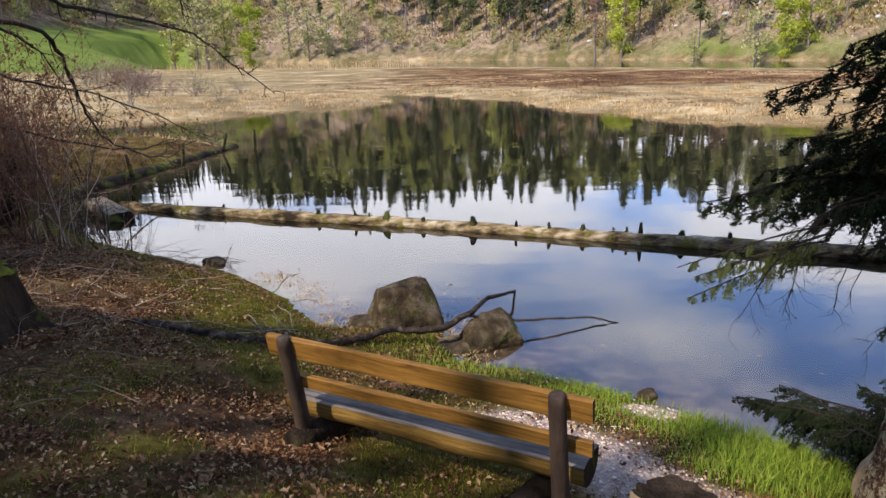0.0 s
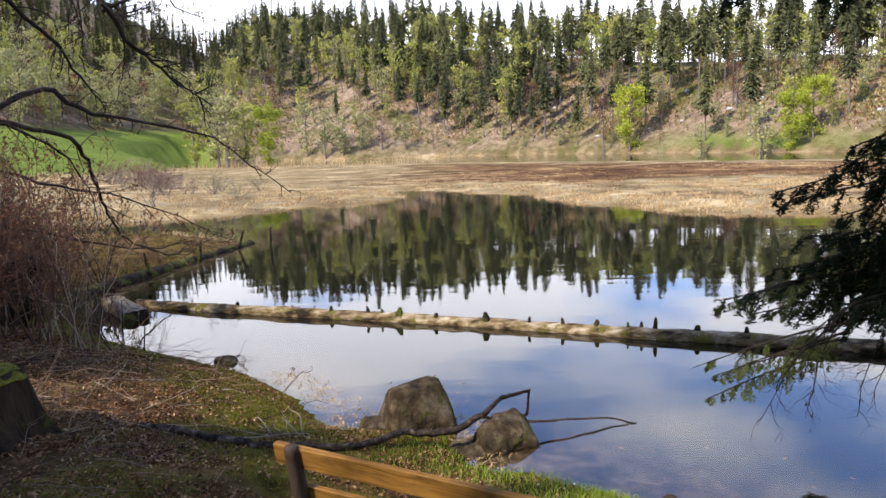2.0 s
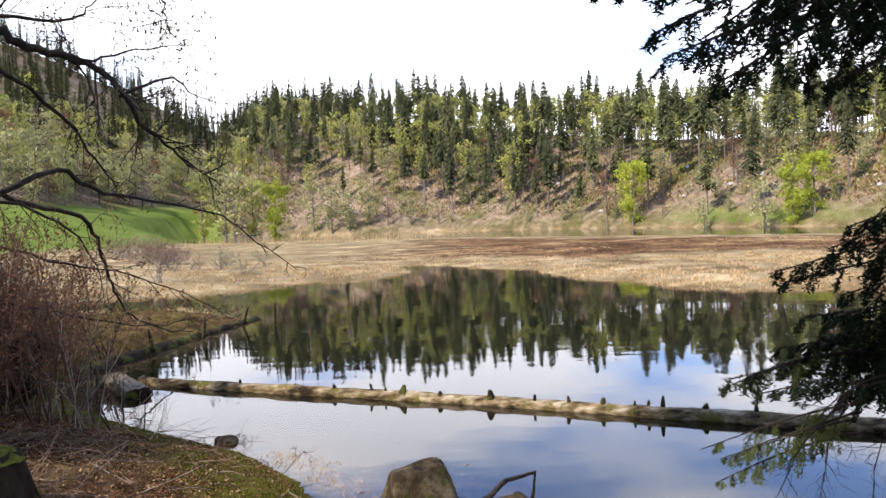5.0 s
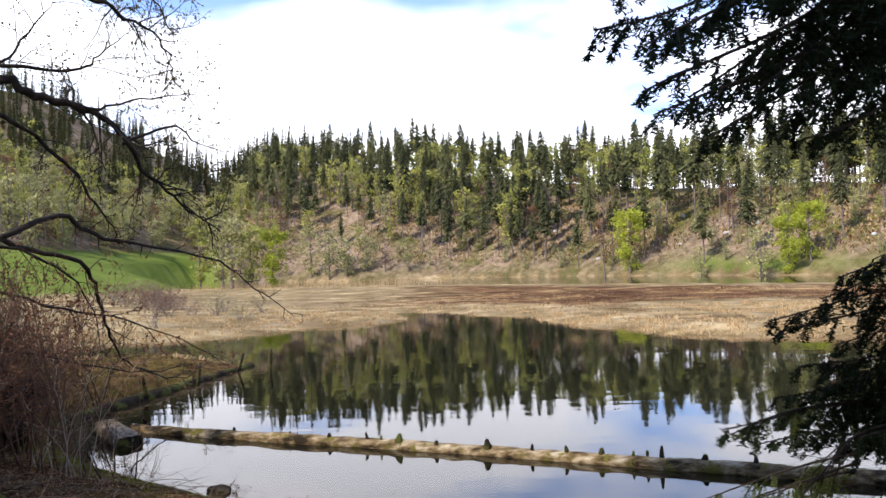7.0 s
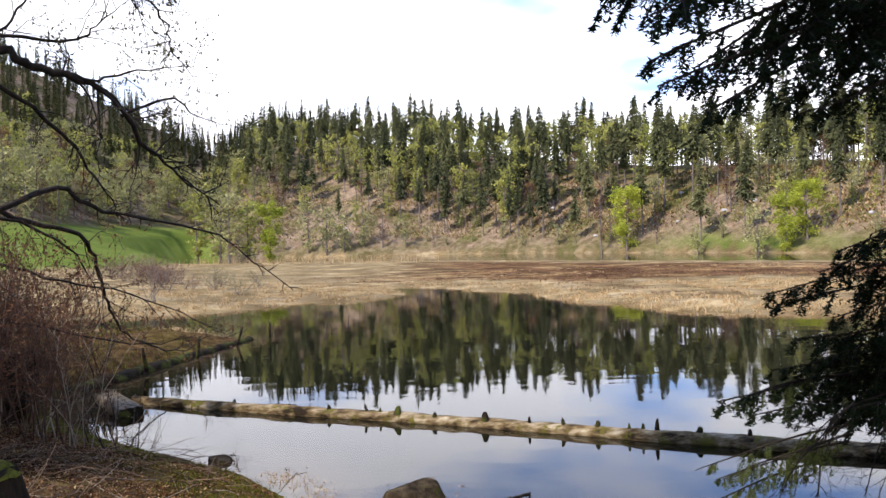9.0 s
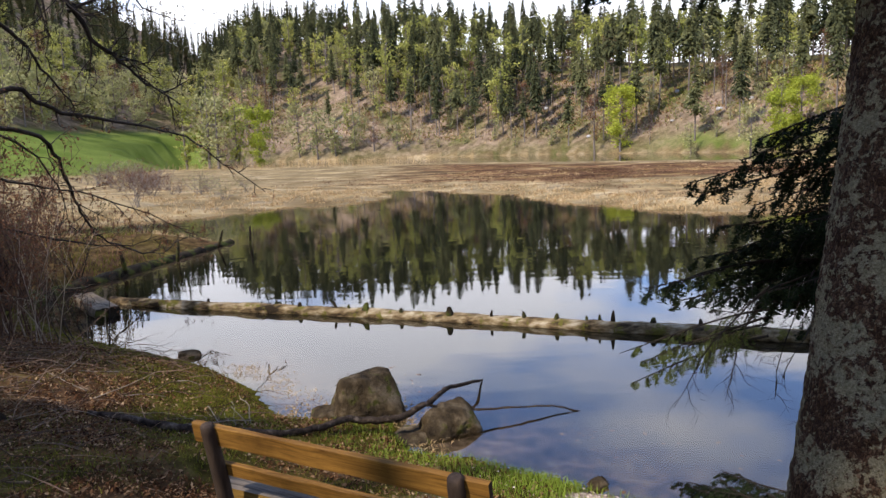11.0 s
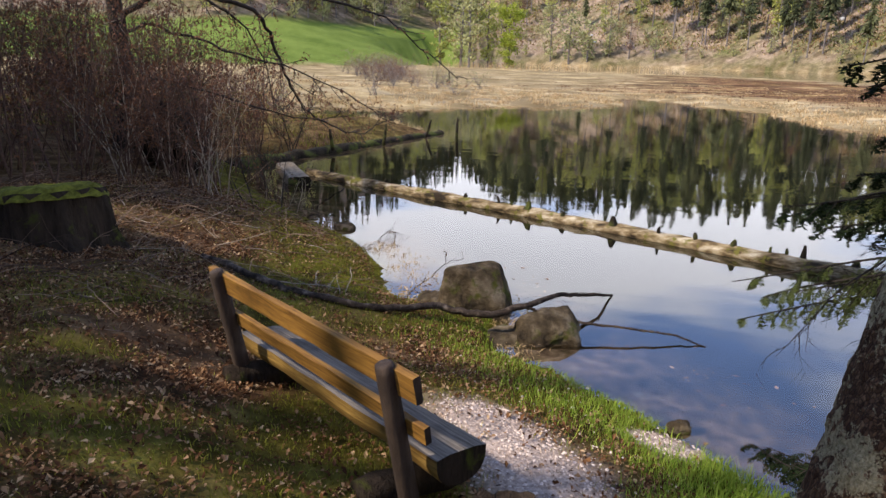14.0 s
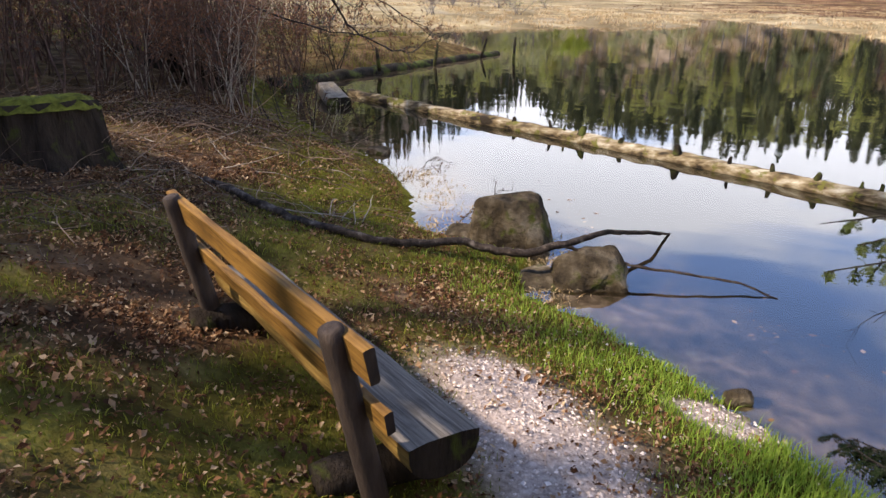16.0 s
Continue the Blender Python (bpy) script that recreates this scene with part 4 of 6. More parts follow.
def spruce_meshes(seed, height, bare, wide=1.0, dense=1.0):
    """Trunk and crown of a spruce: many short ragged boughs, drooping, over a bare lower trunk."""
    rng = np.random.default_rng(seed)
    trunk = Mesh().tube([(0, 0, -0.6), (0.06, 0, height * 0.4), (0, 0.05, height * 0.97)], [0.20, 0.15, 0.02], 6, False)
    # dead snags on the bare part
    for k in range(10):
        z, a = height * rng.uniform(bare * 0.5, bare + 0.1), rng.uniform(0, 6.28)
        ln = rng.uniform(0.4, 1.1)
        trunk.tube([(0, 0, z), (math.cos(a) * ln, math.sin(a) * ln, z - 0.15 * ln)], [0.025, 0.008], 3, False)
    count = int(430 * dense * (1 - bare) + 30)
    v = []
    thin = rng.uniform(0, 6.28, 3)
    for k in range(count):
        f = rng.uniform(0, 1) ** 0.9
        z = height * (bare + (1 - bare) * f)
        a = rng.uniform(0, 2 * np.pi)
        gap = 0.75 + 0.25 * math.sin(a + thin[0] + 5 * f) * math.sin(9 * f + thin[1])
        reach = (0.24 + 1.85 * (1 - f) ** 0.8) * (0.45 + 0.55 * min(1, f / 0.2)) * height / 17 * wide * gap
        d = np.array([np.cos(a), np.sin(a), 0])
        s = np.array([-d[1], d[0], 0])
        ln = reach * rng.uniform(0.5, 1.25) + 0.12
        lift = 0.22 * ln * (f > 0.6)
        for t0, t1, wd in ((0.0, 0.62, 0.15), (0.5, 1.0, 0.10)):
            b0 = np.array([0, 0, z + lift * t0]) + d * ln * t0 - np.array([0, 0, 0.30 * ln * t0])
            b1 = np.array([0, 0, z + lift * t1]) + d * ln * t1 - np.array([0, 0, 0.42 * ln * t1 * t1 + 0.08 * ln])
            dr = np.array([0, 0, -rng.uniform(0.15, 0.6) * (0.25 + 0.28 * ln)])
            for sg in (-1, 1):
                v.append([b0, b1, (b0 * 0.4 + b1 * 0.6) + s * sg * (0.07 + ln * wd) * rng.uniform(0.6, 1.4) + dr])
    top = np.array([0, 0, height])
    for j in range(5):
        a = rng.uniform(0, 6.28)
        d = np.array([np.cos(a), np.sin(a), 0]) * 0.25
        v.append([top, top - [0, 0, 0.7] + d, top - [0, 0, 0.9] - d * 0.7])
    v = np.array(v).reshape(-1, 3)
    return trunk, v, np.arange(len(v)).reshape(-1, 3)


def leafy_meshes(seed, height, wide, leaves, leaf, low=0.12, skew=1.0):
    """Trunk with limbs, and a crown of leaf clumps round the limb ends."""
    rng = np.random.default_rng(seed)
    m = Mesh()
    m.tube([(0, 0, -0.5), (0.1, 0, height * 0.3), (0, 0.1, height * 0.65), (0, 0, height * 0.95)], [0.22, 0.17, 0.10, 0.03], 6, False)
    ends = []
    for k in range(30):
        z0 = height * rng.uniform(low, 0.85)
        a = rng.uniform(0, 2 * np.pi)
        prof = math.sin(math.pi * min(1, max(0.06, (z0 / height - low * 0.6) / (1.06 - low * 0.6)))) ** 0.7
        ln = wide * prof * rng.uniform(0.45, 1.0)
        p0 = np.array([0, 0, z0])
        p2 = p0 + [np.cos(a) * ln, np.sin(a) * ln, ln * rng.uniform(0.2, 0.7)]
        m.tube([p0, p0 * 0.5 + p2 * 0.5 - [0, 0, 0.1], p2], [0.06, 0.04, 0.012], 3, False)
        for t in (0.55, 0.8, 1.0):
            ends.append((p0 * (1 - t) + p2 * t, 0.25 + 0.16 * wide))
    k = rng.integers(0, len(ends), leaves)
    c = np.array([e[0] for e in ends])[k] + rng.normal(0, 1, (leaves, 3)) * np.array([e[1] for e in ends])[k][:, None] * [0.62, 0.62, 0.5]
    u = rng.normal(0, 1, (leaves, 3))
    u /= np.linalg.norm(u, axis=1)[:, None]
    w = np.cross(u, rng.normal(0, 1, (leaves, 3)))
    w /= np.linalg.norm(w, axis=1)[:, None]
    s = leaf * rng.uniform(0.6, 1.3, (leaves, 1))
    v = np.stack([c - u * s, c + w * s * 0.6, c + u * s, c - w * s * 0.6], 1).reshape(-1, 3)
    return m, v, np.arange(len(v)).reshape(-1, 4)


def tree_of(name, trunk, v, f, bark, leafmat, label, category="tree", group=""):
    t = new(name)
    part("trunk", trunk, bark, t)
    obj("crown", v, f, leafmat, t, False)
    return tagged(t, label, category, group)


def build_forest():
    rng = random.Random(21)
    kinds = []
    for k in range(7):
        h = 15.0 + 0.9 * k
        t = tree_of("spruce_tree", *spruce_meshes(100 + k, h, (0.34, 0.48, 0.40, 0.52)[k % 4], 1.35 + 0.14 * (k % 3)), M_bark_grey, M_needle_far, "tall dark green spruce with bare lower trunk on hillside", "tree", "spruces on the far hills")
        kinds.append(t)
    spots, taken = [], set()

    def free(x, y, r):
        return all((x - a) ** 2 + (y - b) ** 2 > r * r for a, b in spots)

    def place(t, x, y, sc):
        m = pose(x, y, gz(x, y), rng.uniform(-1.5, 1.5), rng.uniform(-1.5, 1.5), rng.uniform(0, 360)) @ Matrix.Diagonal((sc, sc, sc * rng.uniform(0.92, 1.1), 1))
        if t not in taken:
            taken.add(t)
            t.matrix_world = m
            return t
        c = copy_thing(t, pose(0, 0, 0))
        c.matrix_world = m
        return c

    def fill(count, x0, x1, y0, y1, smin, smax, r, kinds, sc0, sc1, tries=9000, right=True):
        done = 0
        xs, ys = np.array([rng.uniform(x0, x1) for _ in range(tries)]), np.array([rng.uniform(y0, y1) for _ in range(tries)])
        h, d, dn, s, behind = land(xs, ys)
        for x, y, si, be in zip(xs, ys, s, behind):
            if done >= count:
                break
            # keep the part of the hill that is seen
            if be and smin(x, y) < si < smax(x, y) and abs(x) < 0.78 * y + 6 and (x > -0.36 * y) == right and free(x, y, r):
                spots.append((x, y))
                place(rng.choice(kinds), x, y, rng.uniform(sc0, sc1))
                done += 1

    def edge(x, y):
        """How far up the slope the closed wood begins."""
        az = math.degrees(math.atan2(x, y))
        return float(np.interp(az, [-19, -10, -3, 4, 12, 19, 24, 30], [24, 20, 9, 5, 5, 8, 12, 13])) + 3 * math.sin(x * 0.31) + 2 * math.sin(x * 0.83)

    fill(330, -85, 110, 80, 245, edge, lambda x, y: 66, 2.2, kinds, 0.62, 0.92, 30000)
    spring = [tree_of("broadleaf_tree", *leafy_meshes(200 + k, 12 + k, 2.9, 560, 0.30, 0.10), M_bark_grey, M_leaf_mid, "young broadleaf tree with fresh yellow-green leaves on hillside", "tree", "spring-green trees on the far hills") for k in range(3)]
    soft = [tree_of("broadleaf_tree", *leafy_meshes(230 + k, 10 + 2 * k, 3.2, 620, 0.27, 0.08), M_bark_grey, M_leaf_soft, "broadleaf tree with thin grey-green opening leaves", "tree", "budding trees on the far hills") for k in range(3)]
    brown = [tree_of("broadleaf_tree", *leafy_meshes(260 + k, 13, 2.4, 900, 0.13, 0.2), M_bark_grey, M_leaf_brown, "bare broadleaf tree with brownish twigs and buds", "tree", "bare trees on the far hills") for k in range(2)]
    fresh = [tree_of("broadleaf_tree", *leafy_meshes(290 + k, 13, 3.1 + 0.4 * k, 3600, 0.21, 0.04), M_bark_grey, M_leaf_spring, "dense round broadleaf tree with fresh bright green leaves", "tree", "spring-green trees on the far hills") for k in range(2)]
    # single trees along the far shore
    for t, x, y, sc in ((fresh[0], 31.6, 127.5, 1.0), (soft[0], 21, 142, 0.5), (brown[0], 27.6, 131, 0.95), (fresh[1], 49.0, 102.5, 0.70), (fresh[0], 52.3, 102.6, 0.78), (soft[1], 45.4, 104, 0.72), (spring[0], 50.5, 106, 0.8), (soft[0], 40, 114, 0.5), (spring[0], 18, 168, 1.1), (spring[1], 14, 170, 1.1), (soft[2], -43, 122, 1.2), (spring[0], -37.5, 121, 1.0), (fresh[1], -33.4, 120, 0.86), (soft[1], -40, 118, 1.1), (spring[2], -47, 122, 1.0), (soft[1], -31, 160.5, 1.0), (soft[0], -26.5, 159, 1.05), (soft[0], -22, 159.5, 0.95), (brown[1], -17.5, 158.5, 0.75), (soft[2], -36, 164, 1.0), (soft[1], -12, 158, 0.6), (spring[2], 69, 116, 0.9), (brown[1], 33, 143, 0.6), (soft[0], 10, 152, 0.5)):
        spots.append((x, y))
        place(t, x, y, sc)
    for k in range(14):
        # lone spruces below the closed wood
        x, y = ((-30, 172), (-22, 170), (-14, 168), (-9, 164), (-3, 162), (2, 160), (6, 156), (12, 153), (16, 147), (24, 139), (30, 134), (42, 118), (47, 112), (58, 104))[k]
        spots.append((x, y))
        place(kinds[k % 7], x, y, 0.62 + 0.05 * (k % 4))
    fill(115, -75, 110, 85, 240, lambda x, y: edge(x, y) + 3, lambda x, y: 62, 1.6, spring, 0.72, 1.1, 14000)
    fill(60, -75, 110, 85, 240, edge, lambda x, y: 60, 2.0, brown + soft, 0.6, 0.9, 12000)
    fill(46, -70, 110, 80, 200, lambda x, y: 1.0, lambda x, y: 16, 2.0, soft + spring + soft + brown, 0.12, 0.32)
    fill(46, 36, 110, 50, 130, lambda x, y: 3.0, lambda x, y: 34, 2.4, soft + spring, 0.14, 0.4)
    fill(24, -70, -8, 80, 200, lambda x, y: 6.0, lambda x, y: 40, 3.0, soft + spring + brown, 0.35, 0.7)
    fill(60, -150, -48, 70, 210, lambda x, y: 30, lambda x, y: 60, 4.0, spring + soft + soft + brown, 0.7, 1.15, 14000, False)


def woods(name, seed, count, x0, x1, y0, y1, smin, smax, label, leafy=None):
    """Woods too far off to tell tree from tree."""
    rng = np.random.default_rng(seed)
    shapes = [spruce_meshes(300 + k, 15.5 + k, 0.04 + 0.1 * (k % 2), 1.1)[1:] for k in range(4)]
    shapes = [(v.reshape(-1, 3, 3)[::4] * [1.6, 1.6, 1]).reshape(-1, 3) for v, f in shapes]
    mat = leafy or M_needle_far
    if leafy:
        shapes = [leafy_meshes(320 + k, 12 + k, 3.6, 320, 0.48, 0.1)[1] for k in range(4)]
    x, y = rng.uniform(x0, x1, count * 12), rng.uniform(y0, y1, count * 12)
    h, d, dn, s, behind = land(x, y)
    ok = behind & (s > smin) & (s < smax) & (np.abs(x) < 0.80 * y + 6)
    x, y, h = x[ok][:count], y[ok][:count], h[ok][:count]
    out = []
    for k in range(len(x)):
        v = shapes[k % 4] * rng.uniform(0.6, 0.85)
        a = rng.uniform(0, 6.28)
        r = np.array([[math.cos(a), -math.sin(a), 0], [math.sin(a), math.cos(a), 0], [0, 0, 1]])
        out.append(v @ r.T + [x[k], y[k], h[k] - 0.5])
    v = np.concatenate(out)
    return tagged(obj(name, v, np.arange(len(v)).reshape(-1, 4 if leafy else 3), mat, None, False), label, "woods", kind="stuff")


build_forest()
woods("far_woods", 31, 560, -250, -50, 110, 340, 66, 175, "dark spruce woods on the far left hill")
woods("far_woods", 33, 90, -200, -50, 90, 300, 32, 92, "budding grey-green woods on the far left hill", M_leaf_soft)
woods("far_woods", 34, 60, -200, -50, 90, 300, 36, 96, "fresh yellow-green woods on the far left hill", M_leaf_mid)
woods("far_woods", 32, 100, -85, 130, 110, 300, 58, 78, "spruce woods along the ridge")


def slope_cover():
    """Dry tufts, brambles and pale stones on the far slope."""
    rng = np.random.default_rng(55)

    def keep(x, y):
        h, d, dn, s, behind = land(x, y)
        return behind * (x > -0.40 * y) * (s < 34) * smooth(s, 3, 7) * np.clip(0.35 + fnoise(x, y, 0.09, 51), 0, 1)

    for name, mat, n, hgt, wid, label in (("dry_grass", M_straw, 16000, 0.45, 0.22, "dry pale grass tufts on the far slope"), ("brambles", M_heather, 14000, 0.6, 0.28, "brown brambles on the far slope"), ("green_tufts", M_grass_short, 12000, 0.5, 0.26, "fresh green tufts on the far slope")):
        x, y = scatter(rng, n * 5, -70, 110, 80, 200, keep)
        x, y = x[:n], y[:n]
        v, f = blades(rng, np.stack([x, y, land(x, y)[0] - 0.05], 1), hgt, wid, 1.0)
        tagged(obj(name, v, f, mat, None, False), label, "plants", kind="stuff")
    x, y = scatter(rng, 3000, -30, 90, 85, 170, lambda x, y: keep(x, y) * 0.5)
    prng = random.Random(8)
    for k in range(26):
        i = int(rng.integers(0, len(x)))
        s = rng.uniform(0.25, 0.7)
        tagged(rough_stone("stone", (x[i], y[i], gz(x[i], y[i]) + 0.1), (s, s * 0.8, s * 0.6), float(k), M_limestone, 40 * k, 0.4, 0.15, 0.1, 2), "pale stone lying on the far slope", "stone", "stones on the far slope")


slope_cover()

# ---- twigs, shrubs and bare trees ----


def wander(p, way, length, n, rng, jit=0.18, pull=Vector((0, 0, 0))):
    pts = [Vector(p)]
    d = Vector(way).normalized()
    for k in range(n):
        d = (d + Vector((rng.gauss(0, jit), rng.gauss(0, jit), rng.gauss(0, jit))) + pull).normalized()
        pts.append(pts[-1] + d * length / n)
    return pts


def twigs(m, buds, pts, rng, every, length, r, level, open_=0.8, pull=Vector((0, 0, 0)), first=0.15):
    """Side twigs along a line, twigs on them, and buds at the tips."""
    total = sum((b - a).length for a, b in zip(pts[:-1], pts[1:]))
    count = max(1, int(total / every))
    for k in range(count):
        f = first + (1 - first) * (k + rng.random()) / count
        i = min(len(pts) - 2, int(f * (len(pts) - 1)))
        a, b = pts[i], pts[i + 1]
        p = a.lerp(b, f * (len(pts) - 1) - i if f < 1 else 1.0)
        d = (b - a).normalized()
        q = Vector((rng.gauss(0, 1), rng.gauss(0, 1), rng.gauss(0, 1)))
        q = (q - d * q.dot(d)).normalized()
        ln = length * rng.uniform(0.5, 1.2) * (1.1 - 0.5 * f)
        n = 4 if level > 0 else 2
        w = wander(p, d * rng.uniform(0.5, 1.0) + q * open_, ln, n, rng, 0.16, pull)
        m.tube(w, [r * (1 - 0.75 * j / n) for j in range(n + 1)], 3, False)
        if level > 0:
            twigs(m, buds, w, rng, every * 0.55, length * 0.5, r * 0.55, level - 1, open_, pull)
        else:
            buds += [w[0].lerp(w[1], 0.6), w[1], w[2]]


def bud_mesh(buds, rng, size, per=1):
    v = []
    for b in buds:
        for _ in range(per):
            u = Vector((rng.gauss(0, 1), rng.gauss(0, 1), rng.gauss(0, 1))).normalized()
            w = u.orthogonal().normalized()
            s = size * rng.uniform(0.6, 1.4)
            c = b + u * s * 0.6
            v += [c - u * s, c + w * s * 0.45, c + u * s, c - w * s * 0.45]
    m = Mesh()
    m.v = v
    m.f = [(k, k + 1, k + 2, k + 3) for k in range(0, len(v), 4)]
    return m


def smooth_line(pts, n=4, wob=0.03, rng=random):
    out = []
    P = [Vector(p) for p in pts]
    for k in range(len(P) - 1):
        p0, p1, p2, p3 = P[max(k - 1, 0)], P[k], P[k + 1], P[min(k + 2, len(P) - 1)]
        for j in range(n):
            t = j / n
            out.append(0.5 * ((2 * p1) + (p2 - p0) * t + (2 * p0 - 5 * p1 + 4 * p2 - p3) * t * t + (3 * p1 - p0 - 3 * p2 + p3) * t**3) + Vector((rng.gauss(0, wob), rng.gauss(0, wob), rng.gauss(0, wob))) * (k > 0 or j > 0))
    return out + [P[-1]]


def build_alder():
    rng = random.Random(17)
    tree = new("alder_tree")
    root = Vector((-8.9, 10.6, gz(-8.9, 10.6) - 0.2))
    trunk = smooth_line([root, (-8.6, 10.6, 2.2), (-8.5, 10.4, 4.2), (-8.4, 10.2, 6.3), (-8.6, 10.0, 8.6), (-8.5, 9.8, 11)], 5, 0.02, rng)
    part("trunk", Mesh().tube(trunk, [0.2 - 0.16 * k / (len(trunk) - 1) for k in range(len(trunk))], 12, True, 0.05, rng), M_bark_dark, tree)
    limbs = [
        ([(-8.5, 10.4, 3.2), (-7.42, 10.8, 3.91), (-7.02, 11.8, 4.39), (-6.85, 12.4, 4.11), (-6.57, 13.0, 3.91), (-5.96, 13.9, 3.8), (-5.21, 14.8, 3.48), (-4.66, 15.4, 2.88), (-3.88, 15.9, 2.17)], 0.06, 2, 0.34, 0.55),
        ([(-8.4, 10.2, 6.3), (-6.82, 10.0, 6.32), (-6.49, 10.3, 6.13), (-6.1, 10.7, 6.07), (-5.75, 11.1, 5.87), (-5.52, 11.4, 5.48), (-5.43, 11.8, 5.04), (-5.26, 12.1, 4.82), (-5.01, 12.5, 4.48), (-4.56, 13.0, 4.06)], 0.085, 2, 0.40, 1.35),
        ([(-8.5, 10.4, 5.6), (-7.18, 10.5, 5.88), (-6.77, 11.5, 5.3), (-6.66, 12.0, 4.9), (-6.58, 12.6, 4.32), (-6.55, 13.0, 3.88)], 0.05, 2, 0.3, 0.6),
        ([(-8.5, 10.0, 8.0), (-6.5, 9.6, 7.7), (-5.1, 9.6, 7.31), (-4.92, 9.9, 7.17), (-4.59, 10.3, 7.03), (-4.46, 10.6, 6.67), (-4.5, 10.9, 6.39)], 0.045, 2, 0.38, 1.3),
        ([(-8.4, 10.2, 6.6), (-6.75, 9.9, 6.45), (-6.1, 10.9, 6.68), (-5.93, 11.2, 7.05), (-5.58, 11.6, 7.51)], 0.04, 2, 0.42, 1.3),
        ([(-8.4, 10.2, 6.7), (-6.75, 9.9, 6.55), (-6.56, 10.3, 7.11), (-6.45, 10.8, 7.84)], 0.035, 2, 0.42, 1.3),
        ([(-6.1, 10.7, 6.05), (-5.7, 11.0, 6.08), (-5.2, 11.6, 6.38), (-4.56, 12.3, 6.6)], 0.03, 2, 0.28, 0.9),
        ([(-5.6, 11.3, 5.5), (-5.08, 12.0, 5.96), (-4.77, 12.5, 5.7), (-4.41, 13.0, 5.6)], 0.03, 2, 0.28, 0.9),
        ([(-8.5, 10.4, 4.2), (-8.1, 11.4, 4.0), (-7.65, 12.3, 3.75), (-7.26, 12.8, 3.54), (-7.21, 13.3, 3.11), (-7.41, 14.0, 2.41), (-7.61, 14.7, 1.81), (-7.63, 15.4, 1.27), (-7.27, 16.2, 0.81), (-6.74, 16.6, 0.7), (-6.28, 16.9, 1.26)], 0.055, 2, 0.4, 0.9),
        ([(-8.5, 10.4, 3.0)] + [(-8.50, 11.50, 3.18), (-7.55, 12.20, 2.77), (-6.71, 13.00, 2.43), (-5.71, 13.80, 1.88), (-4.90, 14.50, 1.23)], 0.035, 2, 0.30, 0.8),
        ([(-8.6, 10.6, 2.0)] + [(-7.80, 10.50, 2.24), (-7.03, 11.00, 2.03), (-6.43, 12.00, 1.63), (-5.67, 12.60, 1.42), (-5.06, 13.00, 1.56)], 0.03, 2, 0.30, 0.8),
        ([(-8.5, 10.4, 3.6)] + [(-8.11, 11.00, 3.89), (-7.35, 11.60, 3.64), (-6.94, 12.00, 3.28), (-6.77, 12.40, 2.64), (-6.74, 12.60, 1.77)], 0.04, 2, 0.30, 0.8),
        ([(-8.5, 10.0, 8.6), (-7.2, 9.6, 8.8), (-5.9, 9.6, 8.5), (-5.0, 10.3, 8.0), (-4.6, 11.2, 7.3)], 0.05, 2, 0.42, 1.3),
    ]
    for pts, r, level, every, ln in limbs:
        line = smooth_line(pts, 4, 0.025, rng)
        m, buds = Mesh(), []
        m.tube(line, [r * (1 - 0.86 * k / (len(line) - 1)) for k in range(len(line))], 8, True, 0.08, rng)
        limb = part("limb", m, M_bark_dark, tree)
        t = Mesh()
        twigs(t, buds, line, rng, every, ln, r * 0.28, level, 0.9, Vector((0, 0, -0.03)), 0.28)
        tagged(part("twig_mass", t, M_bark_dark, limb), kind="stuff")
        tagged(part("bud_mass", bud_mesh(buds, rng, 0.030), M_leaf_brown if pts[-1][2] < 3.2 else M_bud, limb), kind="stuff")
    return tagged(tree, "old alder with crooked dark limbs reaching over the shore", "tree")


build_alder()


def shrub(x, y, height, stems, seed, bark, budmat, label, every=0.16, ln=0.5, lean=0.35, level=1, bud=0.014, thick=0.013):
    rng = random.Random(seed)
    s = new("shrub")
    z = gz(x, y)
    buds, t = [], Mesh()
    for k in range(stems):
        a = rng.uniform(0, 6.28)
        p = Vector((rng.gauss(0, 0.12), rng.gauss(0, 0.12), -0.05))
        p.z += gz(x + p.x, y + p.y) - z
        h = height * rng.uniform(0.55, 1.1)
        way = Vector((math.cos(a) * lean, math.sin(a) * lean, 1))
        line = wander(p, way, h, 8, rng, 0.09, Vector((0, 0, 0.03)))
        r = thick * rng.uniform(0.7, 1.5)
        part("stem", Mesh().tube(line, [r * (1 - 0.8 * j / 8) for j in range(9)], 5, True, 0.05, rng), bark, s)
        twigs(t, buds, line, rng, every, ln, r * 0.45, level, 0.75, Vector((0, 0, 0.06)), 0.2)
    tagged(part("twig_mass", t, bark, s), kind="stuff")
    tagged(part("bud_mass", bud_mesh(buds, rng, bud), budmat, s), kind="stuff")
    s.matrix_world = pose(x, y, z)
    return tagged(s, label, "shrub", "bare shrubs on the bank")


